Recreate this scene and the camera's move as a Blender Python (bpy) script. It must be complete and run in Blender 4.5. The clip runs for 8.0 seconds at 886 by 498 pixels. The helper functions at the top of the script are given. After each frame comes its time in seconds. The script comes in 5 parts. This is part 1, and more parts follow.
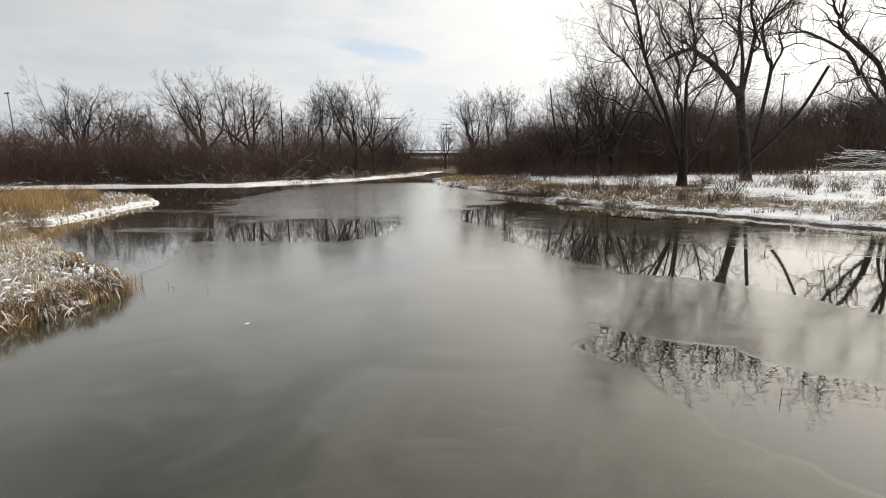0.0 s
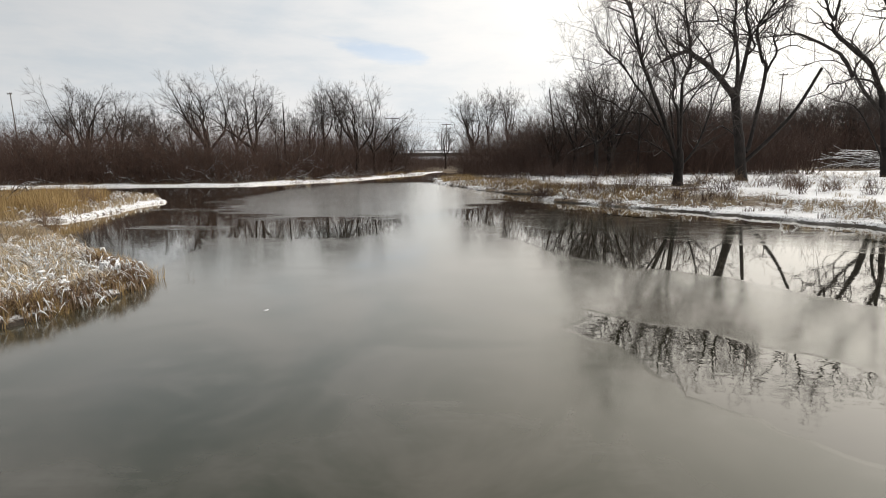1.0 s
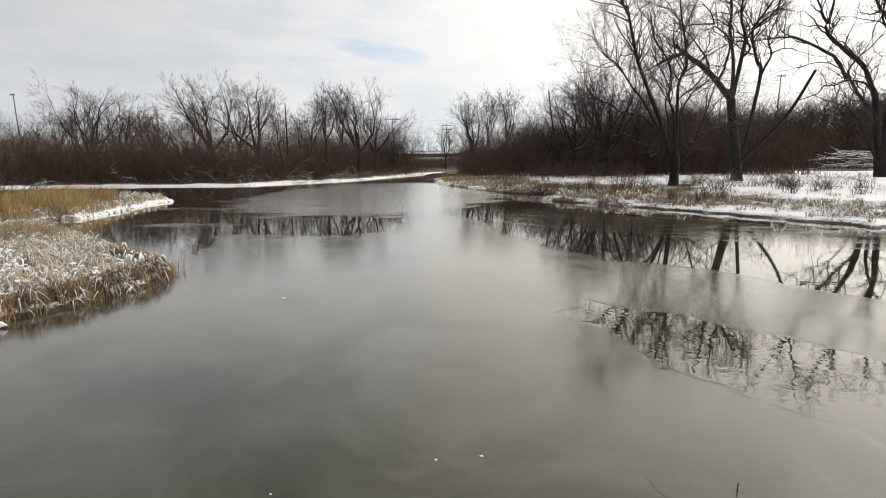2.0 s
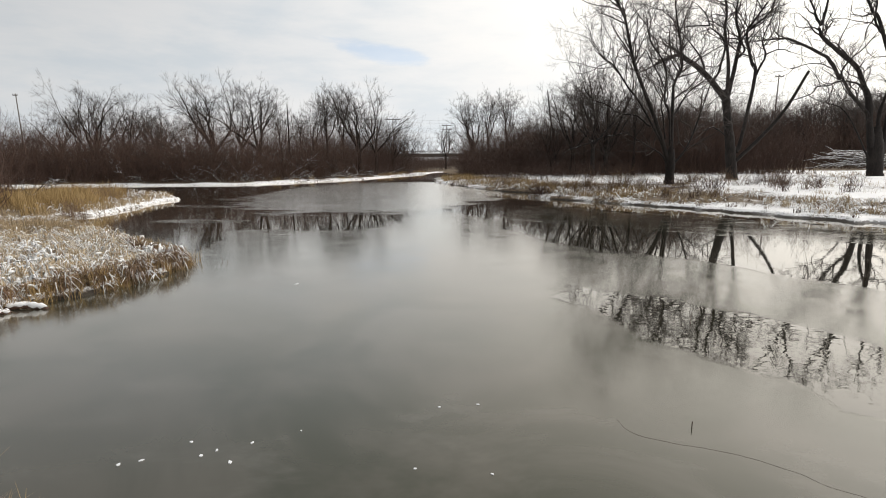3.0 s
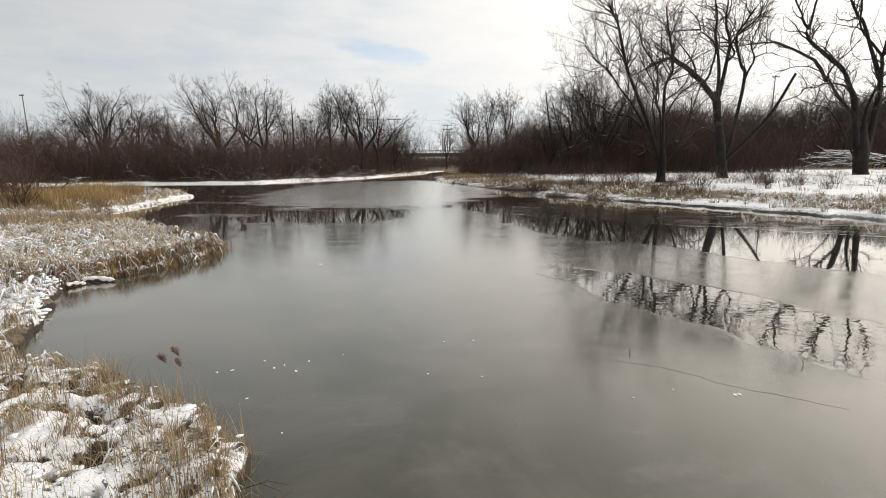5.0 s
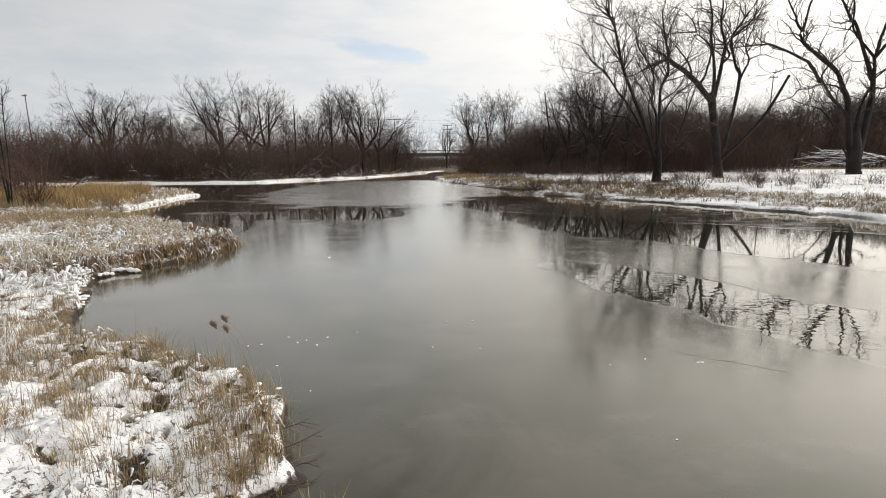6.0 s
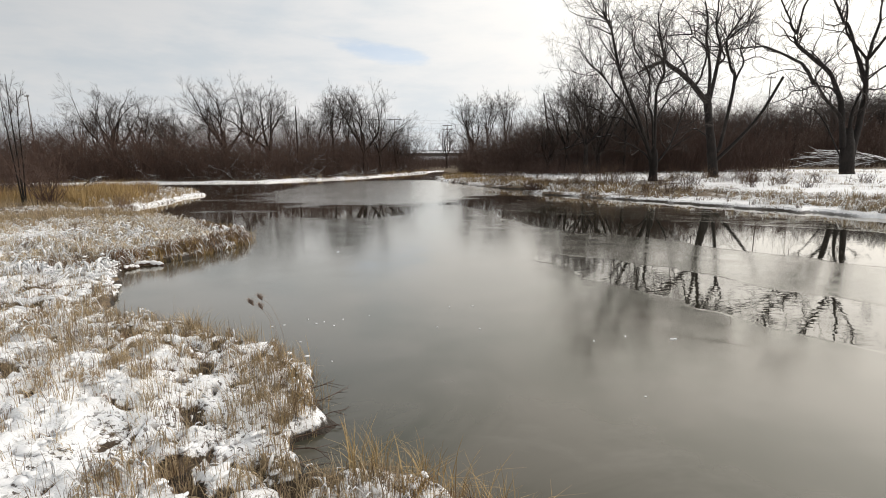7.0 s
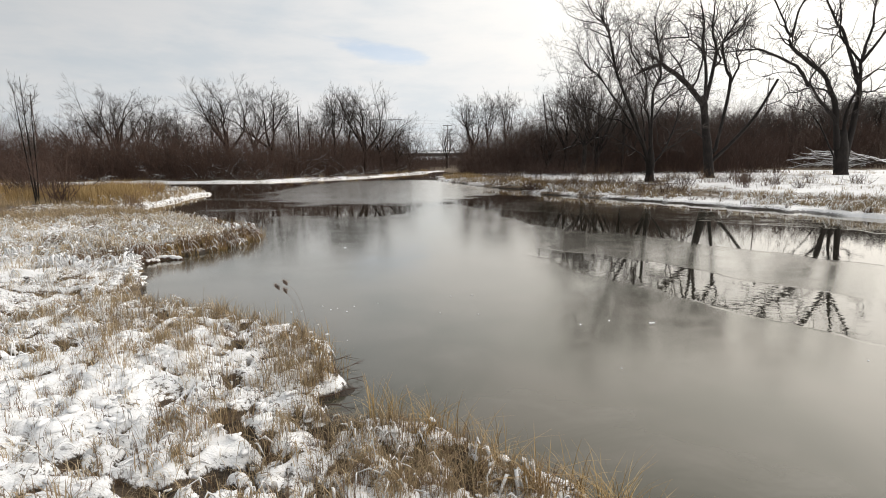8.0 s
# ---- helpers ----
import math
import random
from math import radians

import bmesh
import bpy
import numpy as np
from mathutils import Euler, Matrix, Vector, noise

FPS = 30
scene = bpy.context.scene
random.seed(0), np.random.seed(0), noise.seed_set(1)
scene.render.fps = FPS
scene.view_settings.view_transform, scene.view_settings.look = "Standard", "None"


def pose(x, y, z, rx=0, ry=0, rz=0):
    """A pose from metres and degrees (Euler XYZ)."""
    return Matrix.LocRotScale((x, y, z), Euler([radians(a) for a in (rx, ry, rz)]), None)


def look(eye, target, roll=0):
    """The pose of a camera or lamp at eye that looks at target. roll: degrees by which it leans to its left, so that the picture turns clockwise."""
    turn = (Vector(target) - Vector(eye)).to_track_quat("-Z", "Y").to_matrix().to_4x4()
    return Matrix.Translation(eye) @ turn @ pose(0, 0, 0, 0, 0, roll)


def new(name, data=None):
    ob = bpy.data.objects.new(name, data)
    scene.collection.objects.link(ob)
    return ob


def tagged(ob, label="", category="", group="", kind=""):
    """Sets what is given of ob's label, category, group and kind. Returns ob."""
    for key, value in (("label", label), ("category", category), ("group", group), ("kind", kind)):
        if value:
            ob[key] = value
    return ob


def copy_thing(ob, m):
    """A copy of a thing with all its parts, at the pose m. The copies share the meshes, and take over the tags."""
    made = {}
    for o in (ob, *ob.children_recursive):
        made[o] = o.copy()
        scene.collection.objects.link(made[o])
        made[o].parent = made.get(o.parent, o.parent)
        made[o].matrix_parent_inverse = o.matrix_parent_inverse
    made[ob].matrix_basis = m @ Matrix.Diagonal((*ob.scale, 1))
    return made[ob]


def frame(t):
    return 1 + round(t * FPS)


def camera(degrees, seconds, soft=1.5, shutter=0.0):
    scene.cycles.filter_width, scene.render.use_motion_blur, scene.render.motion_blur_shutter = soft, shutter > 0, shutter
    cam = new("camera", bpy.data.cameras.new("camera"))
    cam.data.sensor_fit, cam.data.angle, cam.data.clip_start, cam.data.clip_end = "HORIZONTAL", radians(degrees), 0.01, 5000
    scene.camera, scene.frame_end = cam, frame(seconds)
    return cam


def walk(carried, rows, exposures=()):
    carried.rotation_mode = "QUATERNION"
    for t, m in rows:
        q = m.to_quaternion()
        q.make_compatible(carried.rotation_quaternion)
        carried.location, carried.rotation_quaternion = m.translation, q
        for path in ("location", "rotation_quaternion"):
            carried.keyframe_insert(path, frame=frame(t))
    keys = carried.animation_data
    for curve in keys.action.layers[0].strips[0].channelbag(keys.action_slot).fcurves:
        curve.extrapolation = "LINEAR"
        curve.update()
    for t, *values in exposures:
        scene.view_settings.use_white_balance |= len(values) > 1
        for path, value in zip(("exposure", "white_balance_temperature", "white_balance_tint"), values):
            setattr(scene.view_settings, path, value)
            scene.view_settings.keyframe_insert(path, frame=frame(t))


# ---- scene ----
cam = camera(84.4, 8.0, soft=1.0)
PATH = [
    (0, (0.006, -0.023, 3.108), (-0.033, 1.944, 2.75), -0.4),
    (0.5, (-0.001, -0.467, 3.112), (-0.041, 1.501, 2.754), -0.4),
    (1, (-0.036, -0.913, 3.115), (-0.075, 1.054, 2.757), -0.4),
    (1.5, (-0.076, -1.361, 3.117), (-0.115, 0.607, 2.76), -0.4),
    (3, (-0.111, -2.753, 2.998), (-0.15, -0.785, 2.643), -0.4),
    (3.5, (-0.115, -3.253, 2.964), (-0.154, -1.285, 2.608), -0.3),
    (4, (-0.111, -3.775, 2.95), (-0.151, -1.807, 2.594), -0.4),
    (4.5, (-0.12, -4.293, 2.944), (-0.161, -2.326, 2.588), -0.4),
    (6, (-0.157, -5.806, 2.948), (-0.198, -3.838, 2.591), -0.4),
    (6.5, (-0.182, -6.295, 2.947), (-0.223, -4.328, 2.59), -0.4),
    (7, (-0.206, -6.782, 2.955), (-0.246, -4.814, 2.598), -0.4),
    (7.5, (-0.227, -7.259, 2.97), (-0.267, -5.291, 2.613), -0.3),
    (8, (-0.234, -7.735, 2.995), (-0.274, -5.768, 2.638), -0.3),
]
walk(cam, [(t, look(eye, target, roll)) for t, eye, target, roll in PATH], exposures=[(0, 0.05, 6570, 12), (8, 0.0, 6570, 12)])
import functools


# ---------------------------------------------------------------- light
SUN_DIR = Vector((0.656, 0.349, 0.669)).normalized()
sun = new("sun", bpy.data.lights.new("sun", "SUN"))
sun.data.energy, sun.data.angle, sun.data.color = 1.1, radians(12), (1.0, 0.93, 0.84)
sun.matrix_world = look(SUN_DIR * 100, (0, 0, 0))

world = bpy.data.worlds.new("winter_sky")
scene.world = world
world.use_nodes = True


def node_kit(tree):
    """Two short helpers to add and wire nodes in a tree."""
    def add(kind, **values):
        n = tree.nodes.new(kind)
        for key, value in values.items():
            if key in n.inputs:
                n.inputs[key].default_value = value
            else:
                setattr(n, key, value)
        return n

    def math_node(op, a, b=0.0, clamp=False):
        n = tree.nodes.new("ShaderNodeMath")
        n.operation, n.use_clamp = op, clamp
        for i, v in enumerate((a, b)):
            if isinstance(v, (int, float)):
                n.inputs[i].default_value = v
            else:
                tree.links.new(v, n.inputs[i])
        return n.outputs[0]

    def smooth(v, lo, hi, out0=0.0, out1=1.0):
        n = tree.nodes.new("ShaderNodeMapRange")
        n.interpolation_type = "SMOOTHSTEP"
        for i, x in enumerate((lo, hi, out0, out1)):
            n.inputs[i + 1].default_value = x
        tree.links.new(v, n.inputs[0])
        return n.outputs[0]

    def mix(fac, a, b):
        n = tree.nodes.new("ShaderNodeMix")
        n.data_type = "RGBA"
        for slot, v in ((0, fac), (6, a), (7, b)):
            if isinstance(v, (int, float)):
                n.inputs[slot].default_value = v
            elif isinstance(v, tuple):
                n.inputs[slot].default_value = (*v, 1)
            else:
                tree.links.new(v, n.inputs[slot])
        return n.outputs[2]

    def noise_tex(vec, scale, detail=4.0, rough=0.55, distort=0.0):
        n = tree.nodes.new("ShaderNodeTexNoise")
        n.inputs["Scale"].default_value, n.inputs["Detail"].default_value = scale, detail
        n.inputs["Roughness"].default_value, n.inputs["Distortion"].default_value = rough, distort
        tree.links.new(vec, n.inputs["Vector"])
        return n.outputs[0]

    def stretch(vec, sx, sy, sz, rot=0.0):
        n = tree.nodes.new("ShaderNodeMapping")
        n.inputs["Scale"].default_value = (sx, sy, sz)
        n.inputs["Rotation"].default_value = (0, 0, rot)
        tree.links.new(vec, n.inputs["Vector"])
        return n.outputs[0]

    return add, math_node, smooth, mix, noise_tex, stretch


def build_sky():
    tree = world.node_tree
    tree.nodes.clear()
    add, mth, smooth, mix, noise_tex, stretch = node_kit(tree)
    link = tree.links.new
    d = add("ShaderNodeTexCoord").outputs["Generated"]
    sky = add("ShaderNodeTexSky", sky_type="NISHITA", sun_disc=False,
              sun_elevation=math.asin(SUN_DIR.z), sun_rotation=math.atan2(SUN_DIR.x, SUN_DIR.y), dust_density=0.4)
    clear = add("ShaderNodeBackground", Strength=0.15)
    link(sky.outputs[0], clear.inputs["Color"])
    # thin bright overcast, brightest round the veiled sun
    dot = add("ShaderNodeVectorMath", operation="DOT_PRODUCT")
    link(d, dot.inputs[0])
    dot.inputs[1].default_value = SUN_DIR
    glow = mth("POWER", mth("MAXIMUM", dot.outputs["Value"], 0.0), 4.0)
    soft = noise_tex(stretch(d, 1.0, 1.0, 3.2), 2.6, 6.0, 0.55, 0.3)
    fine = noise_tex(stretch(d, 1.0, 1.0, 4.0), 9.0, 5.0, 0.6, 0.2)
    veil = mth("ADD", mth("MULTIPLY", soft, 0.75), mth("MULTIPLY", fine, 0.25))
    grey = smooth(veil, 0.36, 0.6)
    cloud = mix(grey, (0.635, 0.695, 0.73), (0.785, 0.80, 0.795))
    cloud = mix(smooth(dot.outputs["Value"], 0.25, 0.85, 0.0, 0.85), cloud, (0.79, 0.765, 0.705))
    wide = mth("ADD", mth("MULTIPLY", dot.outputs["Value"], 0.31), 0.985)
    axes = add("ShaderNodeSeparateXYZ")
    link(d, axes.inputs[0])
    wide = mth("ADD", wide, mth("MULTIPLY", mth("MULTIPLY", axes.outputs["X"], axes.outputs["Z"]), 0.85))
    away = mth("MULTIPLY", mth("MINIMUM", axes.outputs["X"], 0.0), mth("MULTIPLY", axes.outputs["Z"], axes.outputs["Z"]))
    wide = mth("ADD", wide, mth("MULTIPLY", away, 1.7))
    amount = mth("ADD", wide, mth("MULTIPLY", glow, 1.05))
    cloud = mix(mth("MULTIPLY", away, -3.0, True), cloud, (0.56, 0.68, 0.8))
    overcast = add("ShaderNodeBackground")
    link(cloud, overcast.inputs["Color"])
    link(amount, overcast.inputs["Strength"])
    # one long gap of blue in the cloud
    gap = add("ShaderNodeVectorMath", operation="SUBTRACT")
    link(d, gap.inputs[0])
    gap.inputs[1].default_value = (-0.138, 0.968, 0.203)
    sep = add("ShaderNodeSeparateXYZ")
    link(gap.outputs[0], sep.inputs[0])
    u = sep.outputs["X"]
    v = mth("ADD", sep.outputs["Z"], mth("MULTIPLY", u, 0.17))
    r2 = mth("ADD", mth("POWER", mth("MULTIPLY", mth("ABSOLUTE", u), 10.0), 2.0), mth("POWER", mth("MULTIPLY", mth("ABSOLUTE", v), 52.0), 2.0))
    front = smooth(sep.outputs["Y"], -0.5, -0.3)
    edge = mth("ADD", r2, mth("MULTIPLY", mth("SUBTRACT", fine, 0.5), 2.2))
    hole = mth("MULTIPLY", mth("MULTIPLY", smooth(edge, 1.15, 0.1), front), 0.42)
    both = add("ShaderNodeMixShader")
    link(hole, both.inputs[0])
    link(overcast.outputs[0], both.inputs[1])
    link(clear.outputs[0], both.inputs[2])
    link(both.outputs[0], add("ShaderNodeOutputWorld").inputs["Surface"])


build_sky()

# ---------------------------------------------------------------- materials


def material(name, build):
    m = bpy.data.materials.new(name)
    m.use_nodes = True
    tree = m.node_tree
    bsdf = tree.nodes["Principled BSDF"]
    kit = node_kit(tree)
    build(tree, bsdf, *kit)
    return m


def bump(tree, bsdf, height, distance, strength=1.0):
    n = tree.nodes.new("ShaderNodeBump")
    n.inputs["Distance"].default_value, n.inputs["Strength"].default_value = distance, strength
    tree.links.new(height, n.inputs["Height"])
    tree.links.new(n.outputs[0], bsdf.inputs["Normal"])


def ground_mat(tree, bsdf, add, mth, smooth, mix, noise_tex, stretch):
    pos = add("ShaderNodeNewGeometry").outputs["Position"]
    litter = add("ShaderNodeAttribute", attribute_name="litter").outputs["Fac"]
    big, small = noise_tex(pos, 1.1, 4.0, 0.6), noise_tex(pos, 7.0, 4.0, 0.65)
    fine = noise_tex(stretch(pos, 1.0, 3.0, 1.0, 0.6), 26.0, 3.0, 0.6)
    n = mth("ADD", mth("ADD", mth("MULTIPLY", big, 0.35), mth("MULTIPLY", small, 0.4)), mth("MULTIPLY", fine, 0.25))
    cover = mth("ADD", mth("SUBTRACT", n, 0.5), mth("MULTIPLY", mth("SUBTRACT", litter, 0.5), 0.5))
    fac = smooth(cover, -0.03, 0.06)
    tint = smooth(noise_tex(pos, 3.0, 4.0, 0.6), 0.35, 0.65)
    straw = mix(tint, (0.06, 0.04, 0.024), (0.22, 0.155, 0.085))
    straw = mix(smooth(fine, 0.3, 0.7), straw, (0.14, 0.1, 0.058))
    snow = mix(smooth(small, 0.3, 0.7), (0.84, 0.855, 0.88), (0.90, 0.90, 0.90))
    sep = add("ShaderNodeSeparateXYZ")
    tree.links.new(pos, sep.inputs[0])
    # wet soil at the waterline; the undercut's shade is put into this colour too
    wet = smooth(mth("ADD", sep.outputs["Z"], mth("MULTIPLY", mth("SUBTRACT", small, 0.5), 0.22)), 0.12, 0.065)
    wet = mth("MULTIPLY", wet, add("ShaderNodeAttribute", attribute_name="cut").outputs["Fac"])
    pit = mth("MULTIPLY", smooth(noise_tex(pos, 5.2, 3.0, 0.55, 0.5), 0.56, 0.59), smooth(litter, 0.2, 0.42))
    # specks colour in the shade and dark grass of small holes
    speck = mth("MULTIPLY", smooth(noise_tex(stretch(pos, 1.0, 1.6, 1.0, 0.5), 15.0, 3.0, 0.6, 0.8), 0.585, 0.615), smooth(litter, 0.02, 0.22))
    crumb = noise_tex(pos, 34.0, 3.0, 0.6, 0.4)
    land = mix(mth("MAXIMUM", pit, mth("MULTIPLY", speck, 0.9)), mix(fac, snow, straw), (0.055, 0.036, 0.021))
    # dark tussock feet, with the shade inside the holes put into the colour
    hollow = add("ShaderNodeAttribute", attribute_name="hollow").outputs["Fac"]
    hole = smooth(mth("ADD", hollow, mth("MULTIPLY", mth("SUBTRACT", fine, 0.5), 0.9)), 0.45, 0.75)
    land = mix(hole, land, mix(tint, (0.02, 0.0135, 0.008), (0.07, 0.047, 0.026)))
    land = mix(wet, land, (0.028, 0.02, 0.013))
    tree.links.new(land, bsdf.inputs["Base Color"])
    bsdf.inputs["Roughness"].default_value = 0.75
    relief = mth("SUBTRACT", mth("ADD", n, mth("MULTIPLY", crumb, 0.14)), mth("MULTIPLY", speck, 0.3))
    bump(tree, bsdf, relief, 0.07, 0.8)


def sheen(tree, bsdf, add, mth, rough, normal_from=None):
    """Gloss that grows towards grazing view over the dark body beneath."""
    facing = add("ShaderNodeLayerWeight", Blend=0.5).outputs["Facing"]
    fac = mth("ADD", mth("MULTIPLY", mth("POWER", facing, 3.35), 1.13), 0.01, True)
    gloss = add("ShaderNodeBsdfGlossy")
    gloss.inputs["Color"].default_value = (1.0, 0.975, 0.93, 1)
    if isinstance(rough, float):
        gloss.inputs["Roughness"].default_value = rough
    else:
        tree.links.new(rough, gloss.inputs["Roughness"])
    bsdf.inputs["Specular IOR Level"].default_value = 0.0
    bsdf.inputs["Roughness"].default_value = 0.9
    both = add("ShaderNodeMixShader")
    tree.links.new(fac, both.inputs[0])
    tree.links.new(bsdf.outputs[0], both.inputs[1])
    tree.links.new(gloss.outputs[0], both.inputs[2])
    tree.links.new(both.outputs[0], tree.nodes["Material Output"].inputs["Surface"])
    return gloss


def water_mat(tree, bsdf, add, mth, smooth, mix, noise_tex, stretch):
    pos = add("ShaderNodeNewGeometry").outputs["Position"]
    depth = noise_tex(pos, 0.22, 3.0)
    tree.links.new(mix(depth, (0.018, 0.018, 0.014), (0.04, 0.036, 0.026)), bsdf.inputs["Base Color"])
    wave = noise_tex(stretch(pos, 1.0, 1.7, 1.0, 0.2), 3.3, 1.0, 0.4, 0.3)
    rip = noise_tex(stretch(pos, 1.0, 2.0, 1.0, -0.3), 8.0, 1.0, 0.4, 0.2)
    h = mth("ADD", mth("MULTIPLY", wave, 0.85), mth("MULTIPLY", rip, 0.15))
    sep = add("ShaderNodeSeparateXYZ")
    tree.links.new(pos, sep.inputs[0])
    lead = mth("ADD", sep.outputs["Y"], mth("MULTIPLY", sep.outputs["X"], 0.35))
    windy = mth("ADD", smooth(lead, 12.6, 10.5, 0.2, 0.5), smooth(sep.outputs["X"], -8.0, -12.0, 0.0, 0.35))
    # the far reach, skimmed with slush and roughened by wind
    ex = mth("MULTIPLY", mth("ADD", sep.outputs["X"], 7.0), 1 / 12.0)
    ey = mth("MULTIPLY", mth("SUBTRACT", sep.outputs["Y"], 47.0), 1 / 22.0)
    reach = mth("ADD", mth("POWER", mth("ABSOLUTE", ex), 2.0), mth("POWER", mth("ABSOLUTE", ey), 2.0))
    drift = noise_tex(stretch(pos, 0.35, 1.3, 1.0, 0.1), 0.5, 5.0, 0.65, 0.6)
    slush = smooth(mth("ADD", reach, mth("MULTIPLY", mth("SUBTRACT", drift, 0.5), 1.3)), 1.1, 0.85)
    rough = mth("ADD", 0.02, mth("MULTIPLY", slush, mth("ADD", 0.13, mth("MULTIPLY", drift, 0.12))))
    bump(tree, sheen(tree, bsdf, add, mth, rough), mth("MULTIPLY", h, windy), 0.0034, 1.0)


def ice_mat(tree, bsdf, add, mth, smooth, mix, noise_tex, stretch, base=0.1):
    pos = add("ShaderNodeNewGeometry").outputs["Position"]
    big = noise_tex(pos, 0.34, 5.0, 0.6, 0.8)
    streak = noise_tex(stretch(pos, 0.25, 1.4, 1.0, -0.15), 1.3, 4.0, 0.6, 0.3)
    mid = noise_tex(stretch(pos, 1.0, 2.0, 1.0, 0.4), 0.7, 5.0, 0.6, 0.4)
    fine = noise_tex(pos, 9.0, 4.0, 0.6)
    dark = mix(smooth(big, 0.35, 0.65), (0.026, 0.029, 0.016), (0.074, 0.069, 0.055))
    tree.links.new(mix(mth("MULTIPLY", smooth(mid, 0.5, 0.75), 0.4), dark, (0.12, 0.113, 0.099)), bsdf.inputs["Base Color"])
    rough = mth("ADD", base, mth("MULTIPLY", smooth(mid, 0.35, 0.7), 0.07))
    sep = add("ShaderNodeSeparateXYZ")
    tree.links.new(pos, sep.inputs[0])
    far = mth("MULTIPLY", smooth(sep.outputs["Y"], 11.0, 18.0), smooth(streak, 0.52, 0.6))
    rough = mth("ADD", rough, mth("MULTIPLY", far, 0.045))
    rough = mth("ADD", rough, mth("MULTIPLY", fine, 0.015))
    bump(tree, sheen(tree, bsdf, add, mth, rough), mth("ADD", mid, mth("MULTIPLY", fine, 0.05)), 0.003, 0.3)


def bark_mat(dark, light, snowy):
    def build(tree, bsdf, add, mth, smooth, mix, noise_tex, stretch):
        geo = add("ShaderNodeNewGeometry")
        obj = add("ShaderNodeTexCoord").outputs["Object"]
        ridge = noise_tex(stretch(obj, 1.0, 1.0, 0.18), 9.0, 5.0, 0.65)
        patch = noise_tex(obj, 0.8, 3.0)
        col = mix(smooth(ridge, 0.35, 0.68), dark, light)
        col = mix(mth("MULTIPLY", smooth(patch, 0.45, 0.7), 0.08), col, tuple(0.5 * (a + b) for a, b in zip(light, (0.16, 0.15, 0.12))))
        if snowy:
            sep = add("ShaderNodeSeparateXYZ")
            tree.links.new(geo.outputs["Normal"], sep.inputs[0])
            up = mth("ADD", sep.outputs["Z"], mth("MULTIPLY", mth("SUBTRACT", noise_tex(geo.outputs["Position"], 2.5, 3.0), 0.5), 0.9))
            col = mix(mth("MULTIPLY", smooth(up, 1.0 - snowy, 1.12 - snowy), 0.95), col, (0.84, 0.85, 0.87))
        tree.links.new(col, bsdf.inputs["Base Color"])
        bsdf.inputs["Roughness"].default_value = 0.9
        bump(tree, bsdf, ridge, 0.05, 0.8)
    return build


def straw_mat(a, b, c):
    def build(tree, bsdf, add, mth, smooth, mix, noise_tex, stretch):
        geo = add("ShaderNodeNewGeometry")
        rnd = geo.outputs["Random Per Island"]
        patch = noise_tex(geo.outputs["Position"], 0.9, 3.0)
        col = mix(rnd, a, b)
        col = mix(mth("MULTIPLY", smooth(patch, 0.4, 0.65), 0.6), col, c)
        tree.links.new(col, bsdf.inputs["Base Color"])
        bsdf.inputs["Roughness"].default_value = 0.7
    return build


def snow_mat(tree, bsdf, add, mth, smooth, mix, noise_tex, stretch):
    pos = add("ShaderNodeNewGeometry").outputs["Position"]
    n = noise_tex(pos, 14.0, 4.0, 0.6)
    tree.links.new(mix(n, (0.85, 0.86, 0.88), (0.91, 0.91, 0.91)), bsdf.inputs["Base Color"])
    bsdf.inputs["Roughness"].default_value = 0.7
    bump(tree, bsdf, n, 0.03, 0.7)


def plain_mat(col, rough=0.7, metal=0.0):
    def build(tree, bsdf, add, mth, smooth, mix, noise_tex, stretch):
        n = noise_tex(add("ShaderNodeNewGeometry").outputs["Position"], 3.0, 4.0, 0.6)
        tree.links.new(mix(n, tuple(0.75 * v for v in col), tuple(min(1, 1.2 * v) for v in col)), bsdf.inputs["Base Color"])
        bsdf.inputs["Roughness"].default_value, bsdf.inputs["Metallic"].default_value = rough, metal
    return build


GROUND = material("snowy_ground", ground_mat)
WATER = material("river_water", water_mat)
ICE = material("thin_ice", functools.partial(ice_mat, base=0.095))
CLEAR_ICE = material("clear_shore_ice", functools.partial(ice_mat, base=0.035))
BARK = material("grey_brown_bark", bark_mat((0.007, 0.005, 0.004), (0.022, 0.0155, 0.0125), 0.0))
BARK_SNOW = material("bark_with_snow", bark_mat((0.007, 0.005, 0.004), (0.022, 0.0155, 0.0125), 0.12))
BRANCH_SNOW = material("dark_branch_with_snow", bark_mat((0.03, 0.022, 0.017), (0.09, 0.068, 0.055), 0.4))
DEADWOOD = material("snow_covered_deadwood", bark_mat((0.07, 0.058, 0.05), (0.2, 0.17, 0.15), 0.75))
TWIG = material("twigs", straw_mat((0.028, 0.021, 0.018), (0.06, 0.045, 0.037), (0.045, 0.032, 0.026)))
BRUSH = material("bare_brush", straw_mat((0.04, 0.0205, 0.0145), (0.1, 0.056, 0.039), (0.075, 0.036, 0.024)))
RUST_BRUSH = material("russet_brush", straw_mat((0.10, 0.06, 0.035), (0.2, 0.13, 0.075), (0.16, 0.09, 0.05)))
STRAW = material("dry_grass", straw_mat((0.2, 0.145, 0.085), (0.5, 0.39, 0.235), (0.36, 0.26, 0.145)))
GOLD = material("golden_reed", straw_mat((0.26, 0.165, 0.06), (0.46, 0.33, 0.15), (0.36, 0.235, 0.095)))
PALE = material("pale_dead_leaf", straw_mat((0.3, 0.22, 0.13), (0.62, 0.53, 0.38), (0.46, 0.35, 0.21)))
SNOW = material("snow", snow_mat)
